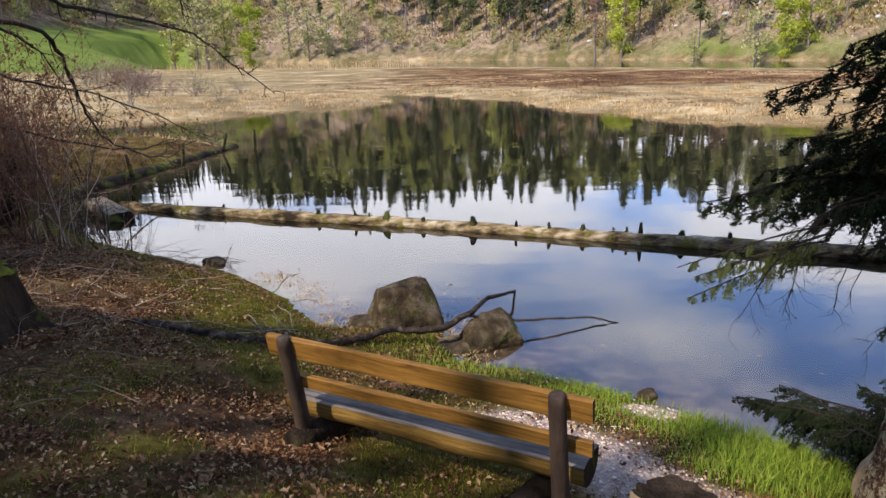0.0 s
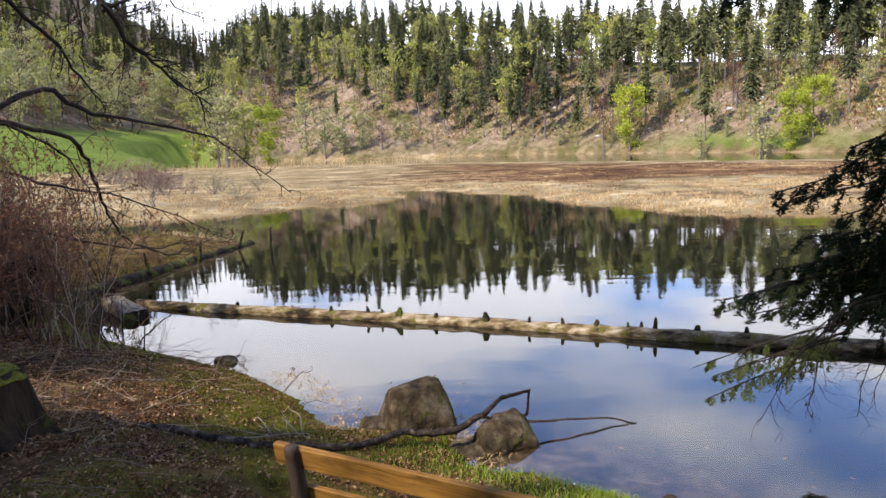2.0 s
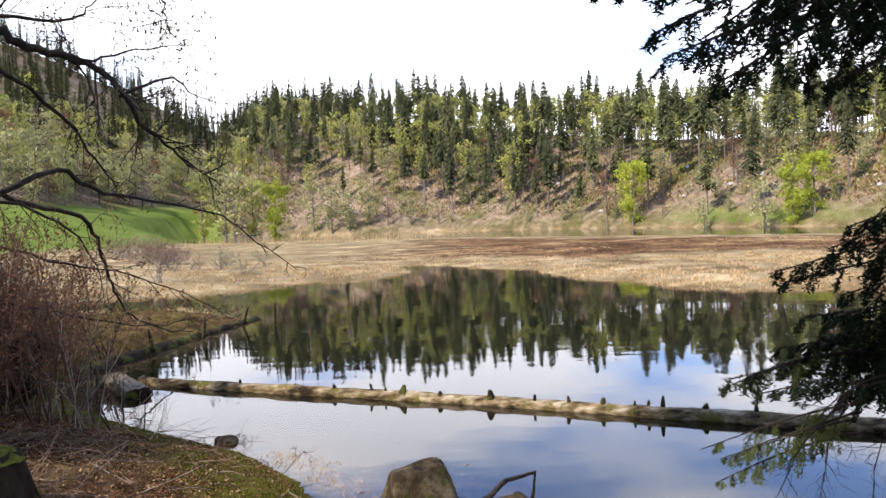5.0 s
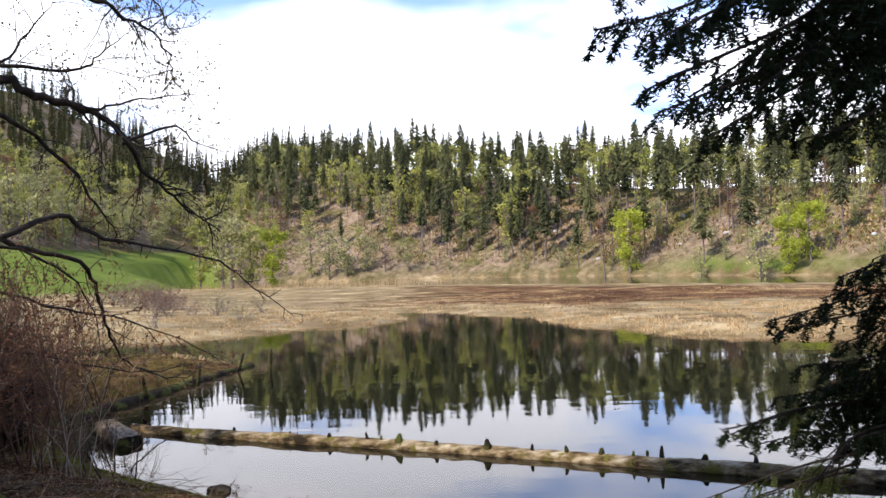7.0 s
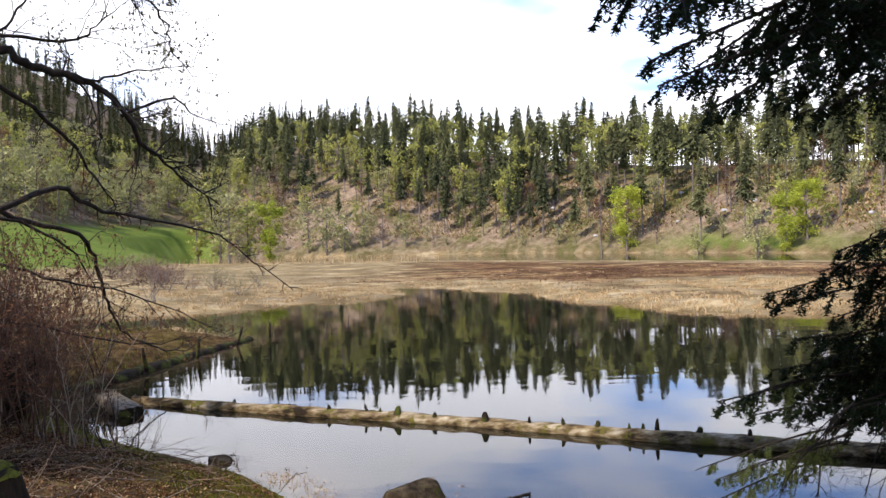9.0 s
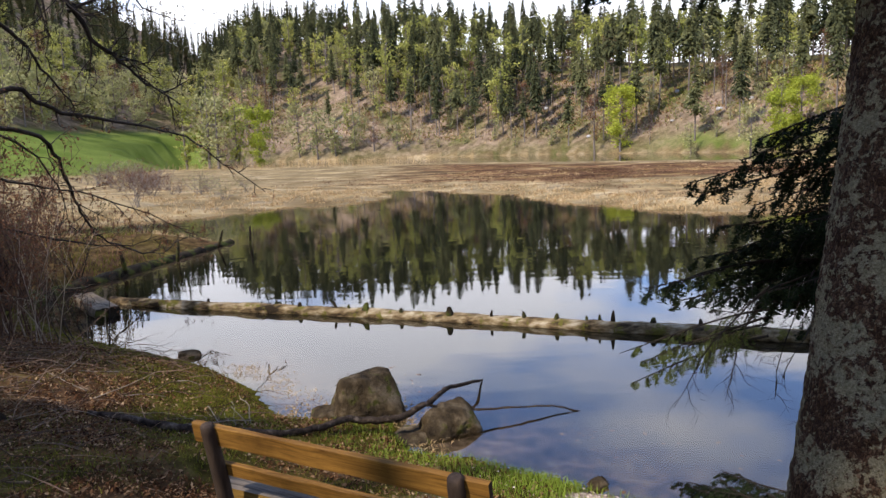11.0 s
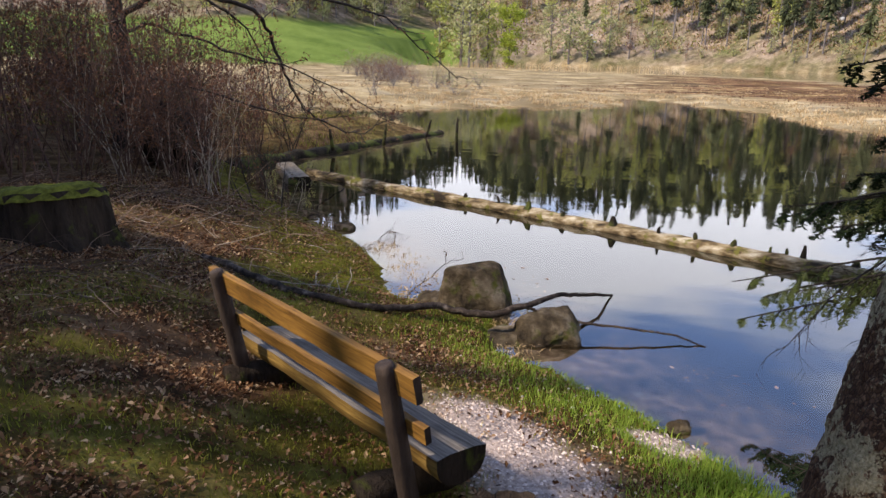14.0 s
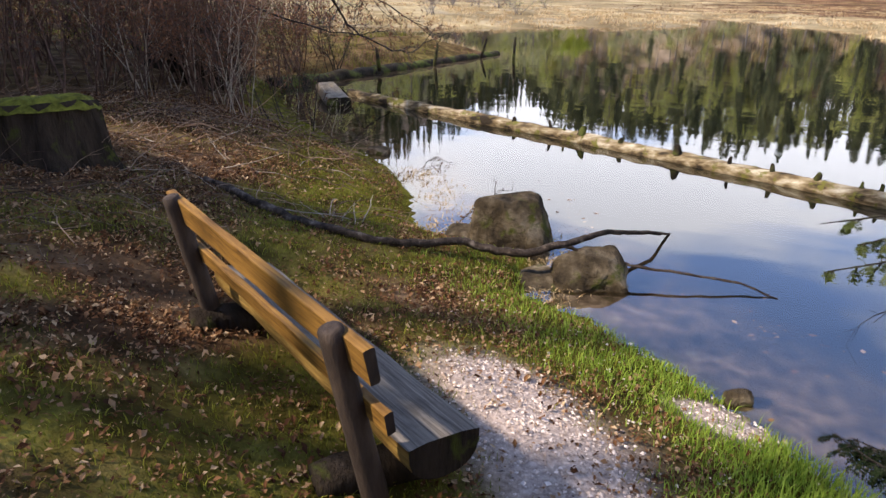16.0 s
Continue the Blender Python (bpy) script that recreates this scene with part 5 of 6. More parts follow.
RED = "bare red-brown shrub with thin open twigs on bank"
for k, (x, y, h, n) in enumerate(((-5.3, 8.45, 2.5, 3), (-5.1, 8.7, 2.7, 3), (-5.6, 8.4, 2.4, 4), (-6.1, 7.4, 2.6, 4), (-6.6, 8.4, 2.9, 5), (-6.4, 9.9, 2.3, 4), (-7.3, 9.4, 2.8, 5), (-7.4, 11.2, 2.2, 4), (-6.9, 6.6, 2.7, 5), (-8.1, 8.0, 3.0, 6), (-8.4, 12.4, 2.0, 5), (-9.4, 10.9, 2.8, 6), (-9.2, 6.4, 3.2, 7), (-5.6, 6.3, 1.3, 4), (-10.4, 8.6, 3.3, 7), (-11.4, 12.5, 3.0, 6))):
    shrub(x, y, h, n, 40 + k, M_bark_shrub, M_leaf_brown, RED, 0.30, 0.7, 0.26, 1, 0.022, 0.012)
for k, (x, y, h, n) in enumerate(((-5.9, 11.2, 1.5, 3), (-6.9, 12.2, 1.8, 4), (-5.3, 10.1, 1.4, 3), (-7.8, 13.0, 1.9, 4), (-4.9, 9.2, 1.0, 3))):
    shrub(x, y, h, n, 140 + k, M_bark_shrub if k % 2 else M_bark_dark, M_leaf_brown if k % 3 else M_bud, RED, 0.26, 0.6, 0.45, 1, 0.02, 0.009)
for k, (x, y, h, n) in enumerate(((-6.0, 8.9, 3.0, 6), (-6.4, 9.4, 3.3, 6), (-5.6, 9.2, 2.4, 5), (-6.6, 7.8, 3.0, 6), (-7.0, 9.8, 3.8, 7), (-5.7, 7.6, 1.5, 5), (-6.3, 8.5, 3.4, 6))):
    shrub(x, y, h, n, 240 + k, M_bark_shrub, M_leaf_brown, "bare reddish brown shrub with fine twigs on bank", 0.2, 0.65, 0.34, 1, 0.022, 0.009)
for k, (x, y, h, n) in enumerate(((-6.1, 8.1, 2.3, 5), (-6.7, 9.1, 2.6, 5), (-5.6, 8.9, 1.7, 4), (-7.2, 8.3, 2.8, 5))):
    shrub(x, y, h, n, 270 + k, M_bark_pale, M_leaf_brown, "bare shrub with pale bleached stems on bank", 0.3, 0.5, 0.32, 1, 0.014, 0.009)
shrub(-5.0, 8.5, 1.9, 7, 71, M_bark_pale, M_leaf_brown, "bare shrub with pale bleached stems on bank", 0.25, 0.5, 0.28, 1, 0.012, 0.008)
for k, (x, y, h, n) in enumerate(((-9.2, 12.6, 2.4, 6), (-10.4, 13.4, 2.8, 7), (-11.2, 15.2, 2.6, 7), (-12.6, 14.4, 3.2, 8), (-11.4, 18.2, 1.6, 6), (-13.0, 17.6, 2.4, 8), (-14.4, 16.2, 3.0, 8), (-8.7, 9.4, 3.6, 8), (-9.6, 10.4, 3.8, 8), (-10.6, 11.2, 4.0, 8), (-8.8, 7.4, 3.8, 8), (-7.6, 8.6, 3.2, 7), (-8.2, 10.8, 2.8, 8), (-7.6, 7.2, 3.4, 8), (-9.9, 9.2, 4.2, 9), (-11.6, 9.8, 4.6, 9), (-12.4, 11.6, 4.4, 9), (-10.2, 7.0, 4.4, 9), (-8.6, 11.6, 2.2, 8), (-13.0, 13.0, 4.0, 9), (-6.9, 10.6, 1.7, 6), (-7.0, 7.9, 2.2, 6), (-8.9, 14.8, 2.6, 7), (-9.6, 15.6, 3.0, 8), (-8.9, 16.4, 1.9, 6), (-10.2, 14.4, 3.2, 8), (-9.9, 17.2, 2.4, 7), (-8.4, 13.2, 2.2, 6), (-9.4, 11.4, 3.6, 9), (-8.9, 12.6, 3.2, 8), (-9.8, 12.8, 3.6, 9), (-8.1, 11.4, 2.6, 8), (-10.9, 12.2, 4.2, 9))):
    shrub(x, y, h, n, 170 + k, M_bark_dark if k % 4 == 0 else M_bark_shrub, M_leaf_brown if k % 3 else M_bud, "dark bare shrub with brownish buds on bank", 0.24, 0.75, 0.36, 1, 0.030, 0.013)
shrub(-5.15, 10.6, 0.9, 7, 72, M_bark_pale, M_leaf_soft, "small pale sapling at the water's edge", 0.12, 0.2, 0.4, 0, 0.012, 0.006)
GREYISH = "greyish bare shrub standing in dry bog grass"
bog_shrubs = [shrub(x, y, 2.2, 9, 80 + k, M_bark_grey, M_leaf_soft if k == 1 else M_leaf_brown, GREYISH, 0.3, 0.8, 0.6, 1, 0.04, 0.016) for k, (x, y) in enumerate(((-15, 22), (-19, 30), (-16, 35)))]
prng = random.Random(81)
for k in range(44):
    # a loose hedge between bog and meadow, and singles nearer
    f = prng.random()
    x, y = (-13 - 27 * f + prng.uniform(-3, 3), 40 + 38 * f + prng.uniform(-5, 5)) if k < 34 else (prng.uniform(-24, -13), prng.uniform(17, 34))
    sc = prng.uniform(0.5, 1.0) * (0.8 + 0.6 * f if k < 34 else 0.7)
    c = copy_thing(bog_shrubs[k % 3], pose(0, 0, 0))
    c.matrix_world = pose(x, y, gz(x, y), 0, 0, prng.uniform(0, 360)) @ Matrix.Diagonal((sc * 1.2, sc * 1.2, sc, 1))

# ---- stumps and logs on the bank ----


def build_moss_stump():
    rng = random.Random(9)
    s = new("tree_stump")
    m = Mesh()
    n, sides = 16, 40
    for k in range(n + 1):
        z = -0.15 + 0.78 * k / n
        for j in range(sides):
            w = 2 * math.pi * j / sides
            flare = 0.42 + 0.22 * math.exp(-(z + 0.1) / 0.18) * (1 + 0.5 * math.sin(w * 5))
            r = flare * (1 + 0.12 * noise.noise(Vector((math.cos(w) * 2, math.sin(w) * 2, z * 1.5))) + 0.05 * math.sin(w * 13 + z))
            edge = 0.05 * noise.noise(Vector((math.cos(w) * 3, math.sin(w) * 3, 7))) if k == n else 0
            m.v.append(Vector((math.cos(w) * r * 1.15, math.sin(w) * r, z + edge)))
    for k in range(n):
        for j in range(sides):
            a, b = k * sides + j, k * sides + (j + 1) % sides
            m.f.append((a, b, b + sides, a + sides))
    m.f.append(tuple(n * sides + j for j in range(sides)))
    part("trunk", m, M_stump, s, "dark rotten stump side")
    c = Mesh()
    rings, sides = 7, 40
    c.v.append(Vector((0, 0, 0.69)))
    for k in range(1, rings + 1):
        f = k / rings
        for j in range(sides):
            w = 2 * math.pi * j / sides
            r = 0.452 * f * (1 + 0.12 * noise.noise(Vector((math.cos(w) * 2, math.sin(w) * 2, 0.9))))
            z = 0.685 + 0.035 * noise.fractal(Vector((math.cos(w) * f * 4, math.sin(w) * f * 4, 2)), 1, 2, 3) - (0.13 if k == rings else 0.02 * (k == rings - 1))
            c.v.append(Vector((math.cos(w) * r * 1.15, math.sin(w) * r, z)))
    for j in range(sides):
        c.f.append((0, 1 + j, 1 + (j + 1) % sides))
    for k in range(rings - 1):
        for j in range(sides):
            a, b = 1 + k * sides + j, 1 + k * sides + (j + 1) % sides
            c.f.append((a, a + sides, b + sides, b))
    part("moss_cap", c, M_moss, s, "bright yellow-green moss cushion")
    s.matrix_world = pose(-4.0, 5.1, 0.82, -7.5, -5.5, 20)
    return tagged(s, "old dark tree stump capped with bright moss", "stump")


build_moss_stump()


def cut_log(name, p, q, r0, r1, bark, cut, label, seed=0, cap0=True):
    rng = random.Random(seed)
    p, q = Vector(p), Vector(q)
    ob = new(name)
    n = max(6, int((q - p).length / 0.12))
    line = [p.lerp(q, k / n) for k in range(n + 1)]
    m = Mesh().tube(line, [(r0 + (r1 - r0) * k / n) for k in range(n + 1)], 20, False)
    for v in m.v:
        t = (v - p).dot((q - p).normalized())
        c = p + (q - p).normalized() * t
        v += (v - c) * (0.30 * noise.fractal(v * 2.3, 1, 2, 4))
    part("trunk", m, bark, ob)
    for end, other, k in ((p, q, 0), (q, p, n)):
        ring = m.v[k * 20 : k * 20 + 20]
        c = Mesh()
        out = (end - other).normalized() * 0.004
        c.v = [sum(ring, Vector()) / 20 + out] + [v.copy() + out for v in ring]
        c.f = [(0, 1 + j, 1 + (j + 1) % 20) for j in range(20)]
        part("cut_face", c, cut, ob)
    return tagged(ob, label, "log")


cut_log("log", (-9.0, 13.9, -0.04), (-7.2, 23.1, -0.05), 0.25, 0.15, M_log_dark, M_log_dark, "long dark mossy log lying along the bank", 1)


def hewn_block(p, q, width, height, label):
    """A half-round block with a grooved weathered top and dark ends."""
    p, q = Vector(p), Vector(q)
    ob = new("log_piece")
    d = (q - p).normalized()
    side = Vector((0, 0, 1)).cross(d).normalized()
    up = d.cross(side)
    m, n, k = Mesh(), 10, 26
    for i in range(n + 1):
        c = p.lerp(q, i / n)
        w = width * (0.85 + 0.15 * i / n)
        for j in range(k):
            a = 2 * math.pi * j / k
            u, v = math.cos(a), math.sin(a)
            v = min(v, 0.55) - 0.05 * (j % 3 == 0) + 0.03 * noise.noise(Vector((j * 1.7, i * 0.25, 3)))
            m.v.append(c + side * u * w / 2 + up * v * height)
    for i in range(n):
        for j in range(k):
            a, b = i * k + j, i * k + (j + 1) % k
            m.f.append((a, a + k, b + k, b))
    part("trunk", m, M_wood_cut, ob, smooth=False)
    for end in (0, n):
        ring = m.v[end * k : end * k + k]
        c = Mesh()
        out = d * (0.004 if end else -0.004)
        c.v = [sum(ring, Vector()) / k + out] + [v + out for v in ring]
        c.f = [(0, 1 + j, 1 + (j + 1) % k) for j in range(k)]
        part("cut_face", c, M_log_dark, ob, "dark rotten end")
    return tagged(ob, label, "log")


hewn_block((-7.25, 13.65, 0.20), (-6.35, 12.85, 0.06), 0.50, 0.20, "short pale grooved wood block at the water's edge")
cut_log("log_piece", (3.1, 4.0, 0.30), (2.75, 3.62, 0.36), 0.20, 0.20, M_wood_cut, M_wood_cut, "brown cut log block beside the shore", 4)


def build_cut_stump():
    """A short split stump beside the bench."""
    rng = random.Random(13)
    s = new("tree_stump")
    m = Mesh()
    n, sides = 12, 36
    for k in range(n + 1):
        z = -0.1 + 0.42 * k / n
        for j in range(sides):
            w = 2 * math.pi * j / sides
            r = 0.17 * (1 + 0.07 * math.sin(w * 4 + 1) - 0.13 * abs(math.sin(w * 5.5)) ** 5 + 0.09 * noise.noise(Vector((math.cos(w) * 4, math.sin(w) * 4, z * 2)))) + 0.03 * math.exp(-(z + 0.1) / 0.1)
            m.v.append(Vector((math.cos(w) * r * 1.25, math.sin(w) * r, z + (0.03 * math.sin(w + 2) + 0.012 * math.sin(w * 7) * math.sin(w * 3) if k == n else 0))))
    for k in range(n):
        for j in range(sides):
            a, b = k * sides + j, k * sides + (j + 1) % sides
            m.f.append((a, b, b + sides, a + sides))
    part("trunk", m, M_wood_cut, s, "grooved split wooden side")
    c = Mesh()
    ring = m.v[n * sides :]
    c.v = [Vector((0, 0, 0.27))] + [v.copy() for v in ring]
    c.f = [(0, 1 + j, 1 + (j + 1) % sides) for j in range(sides)]
    part("top", c, M_stump, s, "weathered dark cut top")
    s.matrix_world = pose(1.18, 3.04, 0.55, 4, 6, -20)
    return tagged(s, "low split wooden stump beside the bench", "stump")


build_cut_stump()


def build_root_plate():
    """A torn-up dark root clump under the shrubs."""
    rng = random.Random(19)
    s = new("root_clump")
    bm = bmesh.new()
    bmesh.ops.create_icosphere(bm, subdivisions=4, radius=1.0)
    for v in bm.verts:
        u = v.co.copy()
        k = 1 + 0.35 * noise.fractal(u * 1.7 + Vector((3, 1, 2)), 1, 2, 5) + 0.12 * math.sin(u.z * 9 + u.x * 5)
        v.co = Vector((u.x * 0.55 * k, u.y * 0.4 * k, u.z * 0.75 * k))
    me = bpy.data.meshes.new("soil")
    bm.to_mesh(me)
    bm.free()
    me.materials.append(M_stump)
    ob = new("soil", me)
    ob.parent = s
    for k in range(26):
        a, b = rng.uniform(0, 6.28), rng.uniform(-0.6, 1.0)
        d = Vector((math.cos(a), math.sin(a), b)).normalized()
        line = wander(Vector((d.x * 0.4, d.y * 0.3, d.z * 0.55)), d, rng.uniform(0.3, 0.8), 6, rng, 0.3, Vector((0, 0, -0.08)))
        part("root", Mesh().tube(line, [0.03 * (1 - j / 7) + 0.003 for j in range(7)], 5, True, 0.1, rng), M_bark_shrub, s)
    s.matrix_world = pose(-7.3, 10.3, gz(-7.3, 10.3) + 0.45, 0, 0, 30)
    return tagged(s, "dark torn-up root clump with hanging roots", "root clump")


build_root_plate()

# stakes in and beside the water
for k, (x, y, z, h, r, lx) in enumerate(((-6.3, 22.3, -0.3, 0.95, 0.05, 0.05), (-7.6, 19.4, -0.1, 0.75, 0.05, 0.1), (-7.95, 17.0, 0.1, 0.6, 0.05, -0.1), (-7.2, 21.8, 0.0, 0.6, 0.04, 0.2))):
    rng = random.Random(60 + k)
    pts = [(x + lx * t, y, z + h * t) for t in (0, 0.35, 0.7, 1)]
    st = obj("stake", *(lambda m: (m.v, m.f))(Mesh().tube(pts, [r, r * 1.05, r * 0.9, r * 0.6], 8, True, 0.12, rng)), M_log_dark)
    tagged(st, "dark broken stake standing by the bank log", "stake", "stakes along the bank log")


def build_evergreen():
    """A low dark evergreen at the water's edge."""
    rng = random.Random(23)
    s = new("evergreen_bush")
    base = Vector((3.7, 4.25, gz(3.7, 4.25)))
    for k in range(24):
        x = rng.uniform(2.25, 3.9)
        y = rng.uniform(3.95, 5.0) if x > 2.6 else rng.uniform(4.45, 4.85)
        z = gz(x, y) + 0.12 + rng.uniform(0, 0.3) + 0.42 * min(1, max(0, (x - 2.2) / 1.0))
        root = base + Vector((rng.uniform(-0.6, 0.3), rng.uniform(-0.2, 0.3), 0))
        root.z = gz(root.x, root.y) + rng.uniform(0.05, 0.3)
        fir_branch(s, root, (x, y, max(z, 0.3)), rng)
    return tagged(s, "low dark evergreen bush at the water's edge", "bush")


build_evergreen()

# bare hanging twigs of the fir over the water


def build_hanging_twigs():
    rng = random.Random(29)
    m, buds = Mesh(), []
    s = new("bare_branch")
    for k in range(7):
        p = Vector((3.2 + rng.uniform(-0.2, 0.7), 5.3 + rng.uniform(-0.3, 0.5), 1.75 + rng.uniform(-0.2, 0.3)))
        line = wander(p, (-0.55 + rng.gauss(0, 0.2), rng.gauss(0, 0.2), -0.5), rng.uniform(0.9, 1.4), 8, rng, 0.12, Vector((0, 0, -0.05)))
        b = part("twig", Mesh().tube(line, [0.009 * (1 - 0.8 * j / 8) for j in range(9)], 4, False), M_bark_dark, s)
        t = Mesh()
        twigs(t, buds, line, rng, 0.12, 0.4, 0.0035, 1, 0.8, Vector((0, 0, -0.06)))
        tagged(part("twig_mass", t, M_bark_dark, b), kind="stuff")
    return tagged(s, "bare dark twigs hanging below the fir boughs", "branch")


build_hanging_twigs()

# ---- unseen trees added behind the bench to shade it ----
SHADE = []
prng = random.Random(2)
for k in range(32):
    p, q = -3.0 + 17.5 * (k % 16) / 15 + prng.uniform(-0.5, 0.5), (-6.8 if k < 16 else -10.5) + prng.uniform(-0.7, 0.7)
    x, y = 0.8 * q - 0.6 * p, 0.6 * q + 0.8 * p
    if (p < 7 and k % 8 == 2) or (p >= 7 and k % 8 == 1):
        continue
    top = 0.5 + ((2.1 if p < 4.5 else 2.6) - q) * 0.95 + prng.uniform(-1.0, 0.4)
    if len(SHADE) < 2:
        t = tree_of("spruce_tree", *spruce_meshes(400 + k, 15, 0.05, 1.7, 1.7), M_bark_grey, M_needle_far, "young dense spruce on the bank behind the bench", "tree", "spruces behind the bench")
        SHADE.append(t)
    else:
        t = copy_thing(SHADE[k % 2], pose(0, 0, 0))
    sc = (top - gz(x, y)) / 15
    t.matrix_world = pose(x, y, gz(x, y), 0, 0, 77 * k) @ Matrix.Diagonal((sc * 0.95, sc * 0.95, sc, 1))

for k in range(22):
    # added tall neighbours to the right and left of the sunny gap, blocking light
    x, y = (prng.uniform(10, 25), prng.uniform(-16, -2.5)) if k < 13 else (prng.uniform(-24, -13), prng.uniform(2.0, 13))
    t = copy_thing(SHADE[k % 2], pose(0, 0, 0))
    sc = prng.uniform(0.9, 1.3) if k < 13 else prng.uniform(0.5, 0.7)
    t.matrix_world = pose(x, y, gz(x, y), 0, 0, 61 * k) @ Matrix.Diagonal((sc * 1.1, sc * 1.1, sc, 1))

# unseen tall spruces with high crowns, added to shade the fir and the water's edge
tall = tree_of("spruce_tree", *spruce_meshes(430, 20.5, 0.56, 1.5, 2.4), M_bark_grey, M_needle_far, "tall spruce with high crown behind the bench", "tree", "spruces behind the bench")
for k, (p, q, tz) in enumerate(((2.5, -4.3, 1.06), (4.0, -5.2, 1.08), (0.2, -4.3, 0.88))):
    t = tall if k == 0 else copy_thing(tall, pose(0, 0, 0))
    x, y = 0.8 * q - 0.6 * p, 0.6 * q + 0.8 * p
    t.matrix_world = pose(x, y, gz(x, y), 0, 0, 130 * k) @ Matrix.Diagonal((tz, tz, tz, 1))

# ---- ground cover ----


def near_masks(x, y):
    h, d, dn, s, behind = land(x, y)
    n1, n2 = fnoise(x, y, 1.3, 11), fnoise(x, y, 0.5, 12)
    path = to_line(x, y, [(0.55, 4.5), (1.05, 4.1), (1.6, 3.6), (1.9, 2.9), (2.1, 1.5)]) + 0.24 * n1
    gravel = smooth(0.52 - path, 0, 0.42)
    beach = smooth(0.34 - np.hypot(x - 1.75, (y - 5.2) * 1.4) + 0.1 * n1, 0, 0.12)
    return h, d, n1, n2, np.clip(gravel + beach, 0, 1)


def on_ground(x, y, lift=0.0):
    return np.stack([x, y, land(x, y)[0] + lift], 1)


def build_cover():
    rng = np.random.default_rng(77)

    def lush(x, y):
        h, d, n1, n2, g = near_masks(x, y)
        edge = smooth(1.3 - d + 0.4 * n1, 0.0, 0.6) * (d > 0.02) * smooth(x, -1.2, 0.4)
        return edge * (1 - 0.93 * g) * (0.35 + 0.65 * smooth(x, 0.6, 1.6))

    x, y = scatter(rng, 70000, -1.4, 4.4, 3.2, 7.2, lush)
    tall = 0.075 + 0.09 * smooth(x, 1.6, 2.6)
    v, f = blades(rng, on_ground(x, y, -0.005), tall, 0.007, 0.6)
    tagged(obj("grass", v, f, M_grass_lush, None, False), "lush green grass along the sunny shore", "grass", kind="stuff")

    def short(x, y):
        h, d, n1, n2, g = near_masks(x, y)
        return (d > 0.03) * (1 - 0.97 * g) * (1 - 0.8 * smooth(-2.0 - x, 0, 1.6) * smooth(d, 0.9, 1.8)) * np.clip(0.9 * smooth(n1 + 0.5 * n2, -0.5, 0.3) + 0.8 * smooth(2.0 - d, 0, 1.0) * smooth(y, 4.8, 6.0) + 0.03, 0, 1)

    x, y = scatter(rng, 120000, -6.5, 3.6, 1.6, 11, short)
    xb, yb = scatter(rng, 30000, -8, 7, -5, 1.6, short)
    x, y = np.concatenate([x, xb]), np.concatenate([y, yb])
    v, f = blades(rng, on_ground(x, y, -0.004), 0.045, 0.006, 0.9)
    tagged(obj("grass", v, f, M_grass_short, None, False), "thin short mossy grass on the shaded bank", "grass", kind="stuff")

    def litter(x, y):
        h, d, n1, n2, g = near_masks(x, y)
        return (d > 0.1) * (1 - 0.8 * g) * np.clip(0.85 + 0.4 * smooth(-2.0 - x, 0, 1.6) * smooth(d, 0.9, 1.8) - 0.6 * smooth(n1 + 0.5 * n2, -0.45, 0.25) - 0.45 * smooth(1.0 - d, 0, 0.6), 0.12, 1) * np.clip(0.65 + 0.8 * fnoise(x, y, 2.6, 15), 0.1, 1)

    x, y = scatter(rng, 440000, -6.5, 3.2, 1.9, 10.0, litter)
    xb, yb = scatter(rng, 90000, -8, 7, -5, 1.4, litter)
    x, y = np.concatenate([x, xb]), np.concatenate([y, yb])
    n = len(x)
    base = on_ground(x, y, 0.004) + np.stack([0 * x, 0 * x, rng.uniform(0, 0.022, n)], 1)
    a = rng.uniform(0, 2 * np.pi, n)
    L = (0.006 + 0.018 * rng.random(n) ** 2.6)[:, None]
    u = np.stack([np.cos(a), np.sin(a), rng.normal(0, 0.5, n)], 1) * L
    w = np.stack([-np.sin(a), np.cos(a), rng.normal(0, 0.35, n)], 1) * L * 0.6
    lift = np.array([0, 0, 1.0]) * L * 0.35
    v = np.stack([base - u, base - 0.1 * u + w + lift, base + u + 0.3 * lift, base - 0.1 * u - w + lift], 1).reshape(-1, 3)
    k = np.arange(n)[:, None] * 4
    f = np.concatenate([k + [[0, 1, 2]], k + [[0, 2, 3]]], 1).reshape(-1, 3)
    tagged(obj("fallen_leaves", v, f, M_leaf_dead, None, False), "fallen brown beech leaves strewn over the bank", "leaves", kind="stuff")

    def wet(x, y):
        d = land(x, y)[1]
        return (d < -0.05) * smooth(d, -2.2, -0.3) * np.clip(0.35 + fnoise(x, y, 0.8, 17), 0, 1)

    def scum(x, y):
        d = land(x, y)[1]
        return (d < 0.02) * smooth(d, -0.9, -0.1) * smooth(0.7 - x, 0, 0.5) * np.clip(0.5 + fnoise(x, y, 1.5, 19), 0, 1)

    x, y = scatter(rng, 16000, -3.0, 0.8, 6.2, 9.6, scum)
    b = np.stack([x, y, 0 * x + 0.002], 1)
    v, f = blades(rng, b, 0.03, 0.012, 2.5)
    tagged(obj("floating_debris", v, f, M_straw, None, False), "pale floating bits of reed along the shore", "debris", kind="stuff")

    x, y = scatter(rng, 9000, -3.5, 6, 3.6, 9.8, wet)
    n = len(x)
    z = np.where(rng.random(n) < 0.3 * smooth(0.8 - x, 0, 1.0) + 0.03, 0.003, land(x, y)[0] + 0.008)
